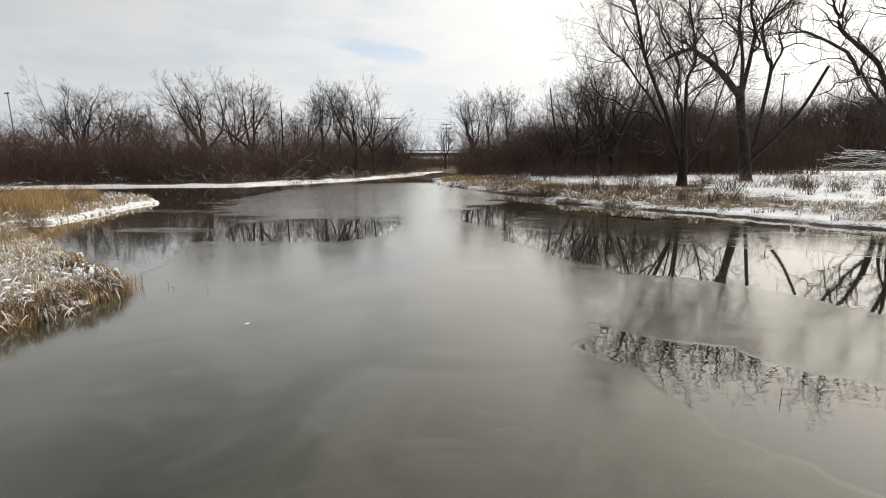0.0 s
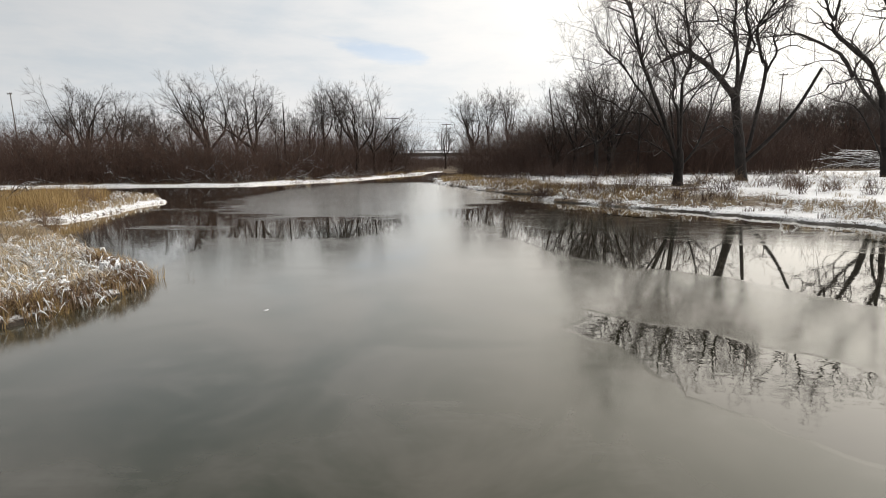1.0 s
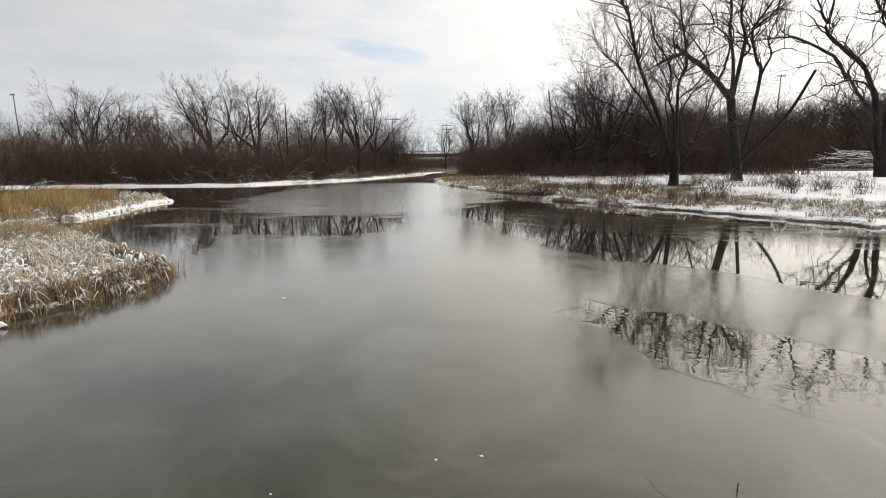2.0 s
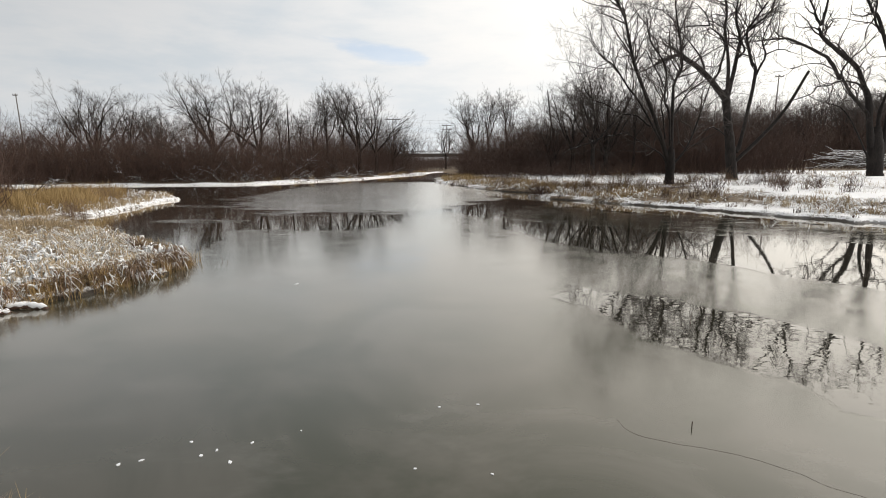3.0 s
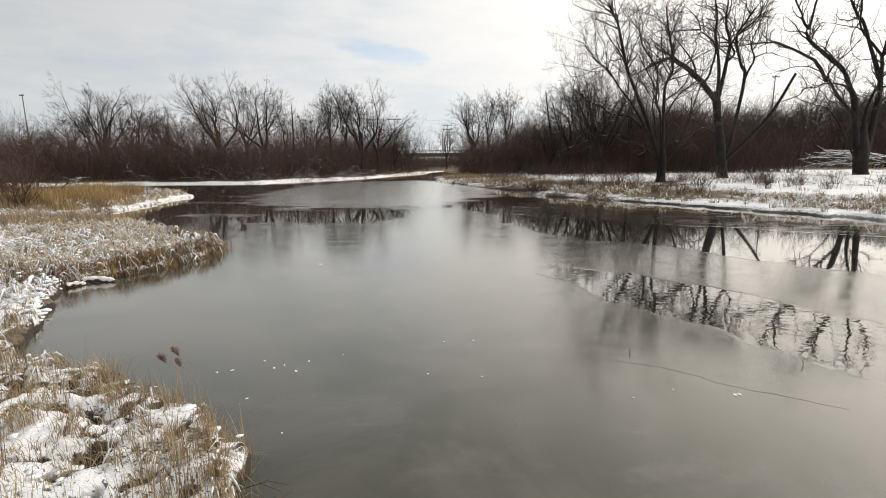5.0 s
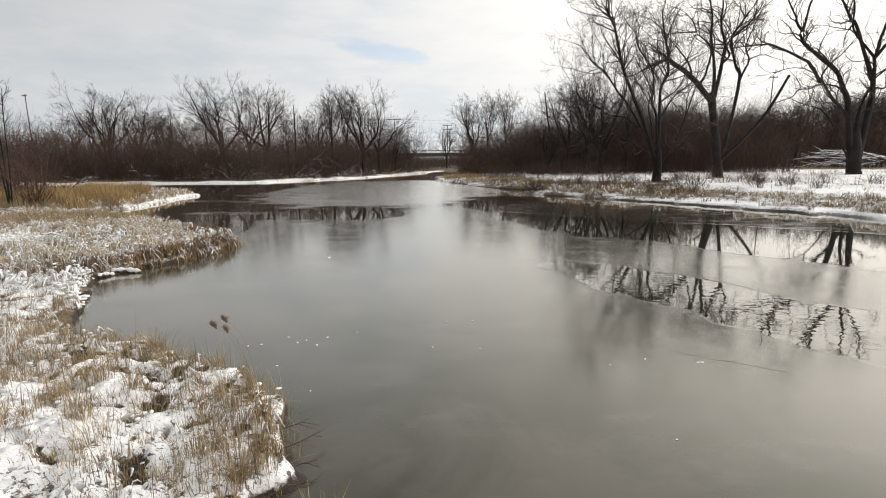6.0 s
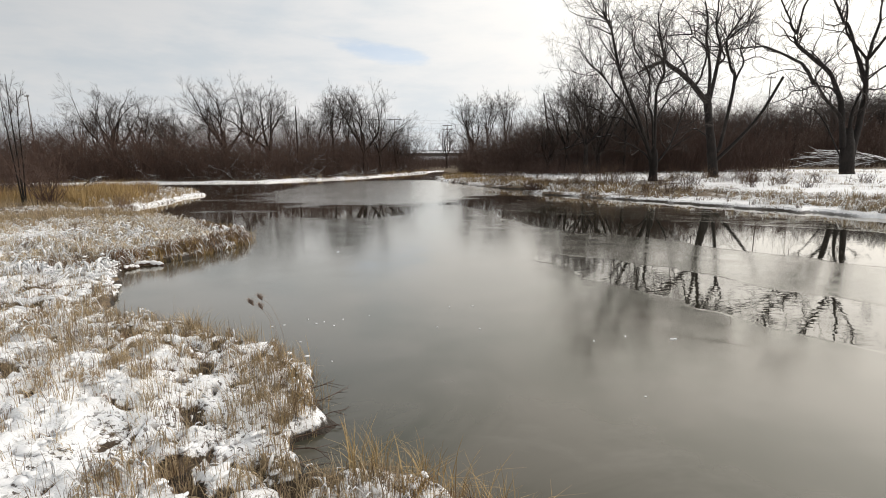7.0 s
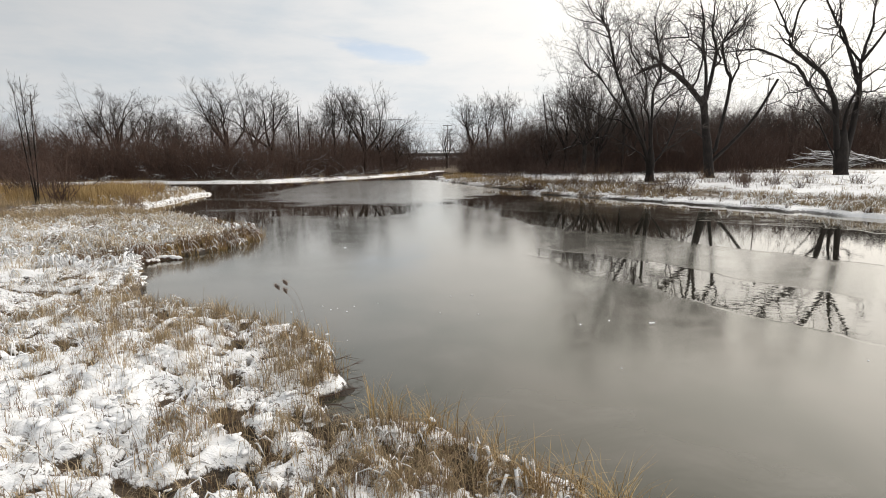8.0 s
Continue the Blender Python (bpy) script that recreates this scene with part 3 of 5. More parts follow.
def bare_tree(meshes, x, y, label, size=1.0, turn=0.0, tilt=(0, 0), group=""):
    ob = tagged(new("bare_tree"), label, "tree", group)
    part("trunk", meshes[0], ob)
    part("branchwork", meshes[1], ob)
    part("crown", meshes[2], ob, "fine bare twigs")
    ob.matrix_basis = pose(x, y, float(height(x, y)) - 0.05, tilt[0], tilt[1], turn) @ Matrix.Diagonal((size, size, size, 1))
    return ob


# -- the three great trees on the snowy meadow: main limbs as radius and (sideways, up) in metres
LIMBS_A = [
    (0.24, [(-0.3, 2.1), (-1.9, 6.1), (-4, 10.5), (-5, 14.3), (-5.7, 16)]),
    (0.15, [(-0.8, 3.4), (-2.2, 5.9), (-4.1, 8.6), (-5.5, 10.4), (-6.5, 11.2)]),
    (0.14, [(-0.1, 2.7), (-0.6, 6.4), (-1, 7.5), (-1, 10.4), (-2.4, 12.6), (-2.8, 14.3)]),
    (0.2, [(-0.1, 2.7), (-0.3, 8.6), (0.2, 10.6), (-0.7, 15.7)]),
    (0.1, [(-0.3, 5.8), (1.5, 8.4), (3.1, 9.1)]),
    (0.14, [(0.2, 1.9), (1.5, 3.8), (3, 9)]),
    (0.11, [(-0.3, 1.7), (-1.1, 2.8), (-4.5, 4.7)]),
    (0.06, [(-4.4, 4.6), (-5.9, 4.3), (-9.2, 3.2)]),
    (0.09, [(-2.1, 5.2), (-3.4, 6.2), (-5, 6.4), (-6.1, 7.3), (-7.3, 7.7), (-8.2, 8.5)]),
    (0.09, [(-0.7, 4.1), (-1.3, 6.6), (-1.4, 7.7), (-1.2, 8.8), (-2.9, 11.7)]),
]
LIMBS_B_CROWN = [
    (0.4, [(-1.5, 8.2), (-4.2, 11), (-6, 12.2), (-6.8, 12.5), (-9.2, 11.6)]),
    (0.15, [(-3.9, 10.7), (-4.3, 12.3), (-6.5, 14.6)]),
    (0.16, [(-2.9, 10.1), (-2.5, 11.1), (-2, 13.8), (-3.3, 15.1), (-3.9, 15.4)]),
    (0.1, [(-3.8, 15.4), (-6, 15.3), (-7.3, 14.9)]),
    (0.1, [(-3.8, 15.4), (-4.1, 16.3), (-5, 17.4)]),
    (0.24, [(-1.4, 8.3), (-1.6, 11.7), (-2.3, 14.8), (-2.2, 16.5), (-2.6, 18.5)]),
    (0.26, [(-1.3, 8.7), (-0.6, 13.2), (-0.6, 14.5), (-1.1, 16), (-1.2, 18.2)]),
]
LIMBS_B_SIDE = [
    (0.16, [(-0.7, 12.3), (-0.2, 13), (-0.6, 14.3), (1.9, 16.7), (2.3, 18)]),
    (0.27, [(0, 2.9), (0.5, 4.3), (1.3, 10.6), (0.7, 11.7), (-0, 14.3), (0.4, 15.3), (1.8, 17.1)]),
    (0.14, [(1.3, 10.6), (2, 12.5), (1.7, 13.5), (1.7, 14.3), (2.6, 17)]),
    (0.08, [(2.1, 12.6), (3.4, 13.1), (4.4, 12.8)]),
    (0.09, [(-1, 4.4), (-2.6, 5.5), (-3.5, 5.2)]),
]
LIMBS_C_WEST = [
    (0.36, [(-0.7, 1.7), (-1.5, 5), (-2.3, 6.9), (-4.5, 9), (-5.4, 10.3)]),
    (0.24, [(-5.3, 10.2), (-6.5, 12.1), (-7.6, 12.9), (-10.9, 14.2), (-11.9, 14.3), (-13.8, 14.1)]),
    (0.42, [(-1.1, 3), (-1.8, 7.8), (-2.5, 9.4), (-3.7, 11.6), (-6.4, 13.6), (-7.5, 14.7), (-7.9, 15.6)]),
    (0.2, [(-7.9, 15.6), (-8.7, 16.6), (-9, 17.5), (-11.1, 21)]),
    (0.17, [(-7.9, 15.7), (-7.6, 17.9), (-6.9, 19.8), (-6.8, 21.6)]),
    (0.13, [(-5.3, 10.3), (-4.9, 11.5), (-4.3, 12.4), (-3.3, 13.2), (-2.1, 14.7)]),
    (0.14, [(-2.2, 8.6), (-3.3, 9.6), (-4.7, 10), (-5.6, 10), (-6.5, 9.5), (-7.8, 9.3), (-8.4, 8.5), (-10.6, 7.8)]),
    (0.07, [(-5.3, 10.6), (-7.1, 11.7), (-8.4, 11.8), (-10.6, 11.4)]),
]
LIMBS_C_EAST = [
    (0.5, [(-0.1, 1.4), (0.6, 8.8), (0.4, 12.9)]),
    (0.3, [(-0.4, 3.2), (-0.6, 6.9), (0.4, 9.8)]),
    (0.27, [(0.4, 10.5), (-2.1, 16.2), (-2.7, 16.8), (-4.6, 20)]),
    (0.17, [(0.3, 12.8), (-2.4, 15.8), (-2.4, 18.3), (-3.2, 20.9)]),
    (0.22, [(0.4, 12.8), (0.5, 14.3), (1.1, 16.8), (1, 18.2), (1.2, 20.9)]),
    (0.22, [(0.5, 13), (2, 14.9), (3.5, 17.3), (3.5, 19.1)]),
    (0.13, [(0.5, 9.7), (1.5, 9.4), (2.5, 9.5), (3.5, 10), (5.2, 10.4)]),
    (0.11, [(0.6, 10.6), (2.2, 11.9), (3.2, 12), (4.2, 12.8)]),
    (0.12, [(-0.9, 1.5), (-4.3, 6.9), (-6.7, 7.9)]),
]


def smooth_line(pts, per=4):
    """A Catmull-Rom line through pts."""
    p = np.array([2 * np.array(pts[0]) - pts[1], *pts, 2 * np.array(pts[-1]) - pts[-2]], float)
    out = []
    for i in range(1, len(p) - 2):
        for t in np.arange(per) / per:
            out.append(0.5 * (2 * p[i] + (p[i + 1] - p[i - 1]) * t + (2 * p[i - 1] - 5 * p[i] + 4 * p[i + 1] - p[i + 2]) * t * t
                              + (3 * p[i] - p[i - 1] - 3 * p[i + 1] + p[i + 2]) * t ** 3))
    return np.array(out + [p[-2]])


def great_tree(x, y, seed, limbs, stem, flare, spray, reach, label):
    """stem: (radius, sideways, up) rows of the trunk. spray: side branches for each metre of limb."""
    rng = np.random.default_rng(seed)
    ob = tagged(new("bare_tree"), label, "tree", "great trees on the meadow")
    ob.matrix_basis = pose(x, y, float(height(x, y)) - 0.05)

    def sway(sx, z):
        """A place on a limb, swung nearer or farther along the line of sight from the river."""
        d = 1.6 * math.sin(0.42 * sx + 0.23 * z + seed) * min(1.0, max(0.0, z - 1.5) / 6)
        return (sx + d * (x + sx) / (y + 4), d, z + d * (z - 2) / (y + 4))

    trunk = Acc()
    line = smooth_line([(a, z, r) for r, a, z in stem], 5)
    pts = np.array([sway(a, z) for a, z, _ in line])
    tube(trunk, pts, line[:, 2] * (1 + flare * np.exp(-np.maximum(line[:, 1], 0) * 2.6)), 16, 0.13)
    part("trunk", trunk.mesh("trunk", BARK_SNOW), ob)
    twigs = Acc()
    for r, path in limbs:
        acc = Acc()
        line = smooth_line(path, 4)
        line = line + np.concatenate([[(0, 0)], np.cumsum(rng.normal(size=(len(line) - 1, 2)) * 0.035, 0)])
        pts = np.array([sway(a, z) for a, z in line])
        radii = 0.8 * np.linspace(r, max(0.05, r * 0.38), len(pts)) * (1 + 0.08 * rng.normal(size=len(pts)).clip(-1, 1))
        radii[0] *= 1.15
        tube(acc, pts, radii, 8, 0.08)
        seg = np.linalg.norm(np.diff(pts, axis=0), axis=1)
        total = seg.sum()
        for i in range(int(total * spray) + 2):
            a = len(pts) - 2 if i == 0 else int(rng.uniform(0.22, 1.0) ** 0.8 * (len(pts) - 1.01))
            q = pts[a] + (pts[a + 1] - pts[a]) * (1.0 if i == 0 else rng.random())
            d = unit(pts[a + 1] - pts[a])
            nd = d if i == 0 else unit(turned(d, rng.uniform(0.5, 1.2), rng) + np.array((0, 0, 0.25)))
            grow([acc, twigs], q, nd, rng.uniform(1.4, reach) if i else rng.uniform(2.4, 4.0), min(radii[a] * 0.6, rng.uniform(0.04, 0.1)), 2, 4, rng, 0.25, 0.27, (5, 5, 4, 4, 4), 0.0058)
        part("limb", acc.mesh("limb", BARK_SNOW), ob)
    part("crown", twigs.mesh("crown", TWIG), ob, "fine bare twigs")


great_tree(19.7, 42.5, 11, LIMBS_A, [(0.42, -0.05, -0.3), (0.38, -0.05, 0.6), (0.38, -0.05, 1.4), (0.42, -0.1, 2.2), (0.26, -0.1, 3.2)], 0.2, 1.9, 4.4,
           "big bare many-stemmed tree on the snowy bank")
great_tree(29.6, 50.0, 12, LIMBS_B_CROWN + LIMBS_B_SIDE, [(0.52, -0.05, -0.4), (0.5, -0.3, 1.4), (0.47, -0.65, 3.6), (0.4, -1.0, 5.4), (0.38, -1.3, 7.0), (0.4, -1.5, 8.3), (0.22, -1.7, 9.2)], 0.2, 1.3, 3.4,
           "tall bare tree with a thick crooked trunk in snow")
great_tree(46.2, 52.0, 13, LIMBS_C_WEST + LIMBS_C_EAST, [(0.72, -0.15, -0.4), (0.68, -0.3, 0.6), (0.72, -0.45, 1.8), (0.66, -0.6, 3.4), (0.36, -0.7, 5.2)], 0.15, 0.9, 3.2,
           "huge bare forked tree spreading wide over the meadow")

# the broken-off limb of the middle tree
stub = Acc()
tube(stub, smooth_line([(-0.1, -0.3, 2.0), (1.9, -0.9, 4.4), (3.8, -1.2, 7.0), (5.6, -1.4, 10.7)], 4), np.linspace(0.2, 0.13, 13), 8)
broken = tagged(new("broken_limb", stub.mesh("broken_limb", BARK_SNOW)), "broken-off limb leaning from a trunk, snow-dusted", "branch")
broken.matrix_basis = pose(29.6, 50.0, float(height(29.6, 50.0)) - 0.05)

# -- woods on both banks: a few models, many trees
MODELS = {
    "vase": tree_model(21, 16, 0.42, 4.2, 5, 0.62, up=0.26),
    "tall": tree_model(22, 17, 0.32, 6.0, 5, 0.55, up=0.28),
    "round": tree_model(23, 15, 0.36, 4.6, 5, 0.85, up=0.32),
    "thin": tree_model(24, 15, 0.2, 6.5, 4, 0.36, up=0.35),
    "fan": tree_model(25, 14, 0.4, 2.6, 7, 0.66, kids=(5, 5, 4, 4, 7), up=0.3),
    "crook": tree_model(26, 15, 0.4, 4.6, 4, 0.8, wild=0.18, up=0.28),
    "hill": tree_model(27, 14, 0.3, 4.0, 5, 0.7, kids=(5, 5, 4, 3, 4), up=0.3, thin=0.024),
    "ridge": tree_model(28, 14, 0.26, 5.0, 4, 0.5, kids=(5, 5, 4, 3, 4), up=0.3, thin=0.024),
    "hill_round": tree_model(30, 13, 0.28, 3.6, 6, 0.85, kids=(5, 5, 4, 3, 4), up=0.28, thin=0.024),
}
MODEL_TOP = {name: float(np.percentile([v.co.z for v in meshes[2].vertices], 99.5)) for name, meshes in MODELS.items()}
LEFT_WOODS = [(-84.5, 95, 11, "round"), (-74, 90, 12.5, "tall"), (-67.5, 86, 13.0, "thin"), (-61.8, 82, 16.6, "fan"), (-57.4, 84, 14.8, "round"), (-55.0, 88, 12.6, "crook"),
              (-49.6, 80, 12.4, "round"), (-43.6, 82, 13.2, "thin"), (-41.0, 82, 17.8, "vase"), (-37.8, 86, 15.4, "tall"),
              (-32.4, 80, 16.0, "crook"), (-30.0, 84, 12.0, "thin"), (-27, 86, 12.0, "thin"), (-23.4, 90, 16.8, "thin")]
MID_WOODS = [(-22, 97, 17.0, "thin"), (-17.8, 92, 17.8, "vase"), (-15.5, 98, 15.4, "round"), (-12.9, 104, 11.1, "fan"), (-10.5, 112, 10.3, "round"),
             (-2.0, 150, 13.5, "vase"), (4.6, 110, 17.6, "vase"), (8.3, 115, 19.0, "thin"), (12.2, 110, 18.5, "thin"),
             (13.9, 100, 11.0, "fan"), (15.3, 92, 9.5, "round")]
RIGHT_WOODS = [(14.8, 72, 9.5, "fan"), (17.4, 70, 14.6, "vase"), (21.6, 68, 17.4, "fan"), (20.4, 75, 14.5, "thin"), (19.2, 66, 15.0, "round"), (24.8, 66, 13.6, "thin"), (29.5, 74, 12.5, "fan"), (26.5, 73, 12.0, "round"), (33, 77, 12.5, "vase"),
               (36, 78, 10.5, "crook"), (41, 92, 11.5, "crook"), (47, 97, 13.0, "hill"), (56, 100, 12.5, "ridge"), (66, 104, 12.0, "hill"), (76, 106, 13.0, "ridge"),
               (88, 108, 13.5, "hill"), (100, 104, 13.0, "ridge"), (62, 116, 12.5, "hill"), (52, 112, 12.0, "ridge"),
               (110, 120, 13.0, "ridge"), (120, 112, 13.0, "hill"), (69, 112, 12.0, "hill"), (81, 114, 12.5, "ridge"), (93, 116, 12.0, "hill")]
hill_rng = np.random.default_rng(29)
for k in range(46):
    a = float(hill_rng.uniform(34, 150))
    RIGHT_WOODS.append((a, float(hill_rng.uniform(100, 128)) + 0.05 * a, float(hill_rng.uniform(9.5, 13.0)), ("hill", "ridge", "hill_round")[k % 3]))
WORDS = {"vase": "bare vase-shaped tree rising from brown brush", "tall": "tall bare tree with upright limbs", "round": "bare round-headed tree with dense twigs",
         "thin": "slender bare tree with a sparse crown", "fan": "bare many-stemmed tree fanning out above brush", "crook": "bare tree with crooked limbs", "hill": "bare tree on the wooded hillside", "ridge": "slim bare tree on the wooded hillside", "hill_round": "round-headed bare tree on the wooded hillside"}
first = {}
for x, y, top, kind in LEFT_WOODS + MID_WOODS + RIGHT_WOODS:
    base = float(height(x, y))
    size = 1.01 * (top - base if x < 35 else top) / MODEL_TOP[kind]
    turn = float(RNG.uniform(0, 360))
    if kind not in first:
        first[kind] = bare_tree(MODELS[kind], x, y, WORDS[kind], size, turn, group="bare trees of the riverside woods")
    else:
        copy = copy_thing(first[kind], Matrix())
        copy.matrix_basis = pose(x, y, base - 0.05, 0, 0, turn) @ Matrix.Diagonal((size, size, size, 1))

# leaning trees on the far left bank, and dead snags
slant = bare_tree(MODELS["tall"], -41.6, 77, "dark bare tree leaning strongly over the brush", 0.72, 20, (0, -28))
slant = bare_tree(MODELS["thin"], -26.5, 86, "bare tree leaning towards the river", 0.98, 70, (0, 26))


def snag(x, y, top, lean, r, label):
    acc = Acc()
    z = float(height(x, y))
    line = smooth_line([(0, 0, -0.2), (lean * 0.3, 0, top * 0.35), (lean * 0.72, 0.1, top * 0.7), (lean, 0, top)], 4)
    tube(acc, line, np.linspace(r, r * 0.35, len(line)), 7)
    for t, dx in ((6, 0.5), (8, -0.6), (10, 0.4)):
        tube(acc, [line[t], line[t] + (dx, 0, 0.5), line[t] + (dx * 1.6, 0.1, 1.2)], (r * 0.3, r * 0.2, r * 0.08), 4)
    tagged(new("dead_snag", acc.mesh("dead_snag", BARK)), label, "dead tree").matrix_basis = pose(x, y, z)


snag(17.0, 78.0, 13.0, -2.0, 0.22, "bare broken dead trunk leaning out of brush")
snag(-28.0, 82.0, 12.2, 0.1, 0.2, "dead upright trunk without branches")

# ---------------------------------------------------------------- brush


def stems(acc, roots, tall, lean, r, rng, fork=3):
    """Thin crooked bare stems with forked side twigs from the given roots (n, 3)."""
    p = np.asarray(roots, float)
    n = len(p)
    h = (tall * rng.uniform(0.4, 1.1, n))[:, None]
    d = np.concatenate([rng.normal(size=(n, 2)) * lean, np.ones((n, 1))], 1)
    d /= np.linalg.norm(d, axis=1)[:, None]
    low = p + d * h * 0.35 + rng.normal(size=(n, 3)) * 0.05 * h
    mid = p + d * h * 0.68 + rng.normal(size=(n, 3)) * 0.09 * h
    tip = p + d * h + rng.normal(size=(n, 3)) * (0.15, 0.15, 0.04) * h
    rods(acc, np.stack([p - (0, 0, 0.1), low, mid, tip], 1), np.full((n, 1), r) * (1, 0.85, 0.6, 0.22) * rng.uniform(0.6, 1.3, (n, 1)))
    for k in range(fork):
        t = rng.uniform(0.15, 0.98, n)[:, None]
        q = np.where(t < 0.5, p + (low - p) * t * 2, low + (mid - low) * (t * 2 - 1)) if k % 3 == 0 else np.where(t < 0.5, low + (mid - low) * t * 2, mid + (tip - mid) * (t * 2 - 1))
        e = d + rng.normal(size=(n, 3)) * 0.75
        e *= h * rng.uniform(0.12, 0.36, n)[:, None] / np.linalg.norm(e, axis=1)[:, None]
        bend = q + e * 0.55 + rng.normal(size=(n, 3)) * 0.025 * h
        rods(acc, np.stack([q, bend, q + e + (0, 0, 0.02) * h], 1), np.full((n, 1), r) * (0.5, 0.36, 0.16))


def brush_band(name, n, box, tall, label, mat=BRUSH, r=0.02, lean=0.25, keep=None, fork=3, seed=1, gaps=0.2):
    """One thicket inside box (x0, x1, y0, y1); keep: which places hold stems."""
    rng = np.random.default_rng(seed)
    x, y = rng.uniform(box[0], box[1], n * 4), rng.uniform(box[2], box[3], n * 4)
    s = inland(x, y)
    ok = s > 0.8
    if keep:
        ok &= keep(x, y, s)
    ok &= vnoise(x, y, 0.35) > gaps
    x, y = x[ok][:n], y[ok][:n]
    z = height(x, y)
    acc = Acc()
    t = tall * (0.6 + 0.8 * vnoise(x, y, 0.12))
    stems(acc, np.stack([x, y, z], 1), t, lean, r, rng, fork)
    tagged(new(name, acc.mesh(name, mat)), label, "brush", kind="stuff")


brush_band("brush_thicket", 7600, (-100, -6, 58, 112), 8.0, "dense dark brown leafless thicket along the far bank", r=0.027, lean=0.33, fork=5, keep=lambda x, y, s: (s > 2.6) & (s < 20), seed=3)
brush_band("brush_thicket", 1500, (-80, -6, 58, 112), 2.4, "low tangled brush at the edge of the wood", r=0.018, lean=0.7, fork=5, keep=lambda x, y, s: (s > 0.8) & (s < 5.0), seed=13)
brush_band("snowy_brush", 420, (-60, -8, 58, 112), 2.6, "arching twigs with snow along them at the edge of the wood", mat=BRANCH_SNOW, r=0.03, lean=1.3, keep=lambda x, y, s: (s > 1.6) & (s < 6.0), fork=3, seed=16)
brush_band("brush_thicket", 6200, (10, 46, 60, 120), 8.8, "dense leafless brush under bare trees", r=0.028, lean=0.33, fork=5, keep=lambda x, y, s: (s > 2.5) & (y + 0.35 * x > 73) & (x > 0.16 * y), seed=4)
brush_band("brush_thicket", 2300, (0.5, 22, 66, 120), 8.4, "thin leafless brush at the bend of the river", r=0.026, lean=0.33, fork=5, keep=lambda x, y, s: (s > 0.6) & (y + 0.35 * x > 80) & (x < 0.18 * y) & (x > 0.012 * y), seed=14)
brush_band("brush_thicket", 2400, (-60, 60, 203, 250), 6.5, "dark woods beyond the bridge", r=0.06, fork=5, seed=15)
brush_band("brush_thicket", 6800, (28, 150, 86, 150), 9.8, "dark leafless wood covering the hill foot", r=0.04, lean=0.36, fork=6, keep=lambda x, y, s: y + 0.3 * x > 106, seed=5)
brush_band("brush_thicket", 2400, (-140, 0, 100, 150), 10.5, "hazy far woods behind the river", r=0.032, lean=0.3, fork=5, keep=lambda x, y, s: s > 8, seed=6)
brush_band("brush_thicket", 1300, (4, 42, 48, 76), 2.4, "brown leafless undergrowth behind the meadow", r=0.018, lean=0.45, fork=5, keep=lambda x, y, s: (y + 0.1 * x > 57 + 8 * step(x, 16, 30)) & (s > 3) & (vnoise(x, y, 0.5) > 0.35), seed=7)
brush_band("brush_thicket", 1800, (-40, 24, 134, 190), 4.0, "dark brush on the banks below a bridge", r=0.04, fork=5, seed=8)
brush_band("brush_thicket", 1800, (-110, -40, 62, 96), 7.2, "dense brown thicket at the bend of the river", r=0.026, lean=0.33, fork=5, keep=lambda x, y, s: s > 4, seed=9)
brush_band("brush_thicket", 500, (-17, -6, 102, 128), 6.5, "leafless brush on the far point", r=0.03, keep=lambda x, y, s: s > 1.5, seed=10)
brush_band("brush_thicket", 700, (13, 36, 60, 84), 7.0, "tall bare saplings behind the great trees", r=0.028, lean=0.3, fork=5, keep=lambda x, y, s: y + 0.2 * x > 71, seed=12)

# ---------------------------------------------------------------- grass and reeds


def blades(acc, root, tall, width, bend, rng, az=None):
    """Flat tapering blades, one for each root; bend is how far each leans over."""
    n = len(root)
    h = tall * rng.uniform(0.55, 1.15, n)
    az = rng.uniform(0, 2 * np.pi, n) if az is None else az + rng.normal(size=n) * 0.7
    b = bend * rng.uniform(0.2, 1.3, n)
    w = width * rng.uniform(0.6, 1.3, n)
    side_az = az + np.pi / 2 + rng.normal(size=n) * 0.5
    side = np.stack([np.cos(side_az), np.sin(side_az), np.zeros(n)], 1)
    out = np.stack([np.cos(az), np.sin(az), np.zeros(n)], 1)
    rows = []
    for t, wt in ((0.0, 1.0), (0.4, 0.85), (0.75, 0.55), (1.0, 0.12)):
        up = t * (1 - 0.42 * np.minimum(b, 1.6) * t)
        c = root + out * (h * b * t ** 1.8 * 0.75)[:, None]
        c[:, 2] += h * up - (0.03 if t == 0 else 0)
        rows += [c - side * (w * wt * 0.5)[:, None], c + side * (w * wt * 0.5)[:, None]]
    v = np.stack(rows, 1)
    k = np.arange(n)[:, None, None] * 8
    f = np.array([(0, 1, 3, 2), (2, 3, 5, 4), (4, 5, 7, 6)])[None]
    acc.add(v, (k + f))


RINGS, SEGS = 6, 9


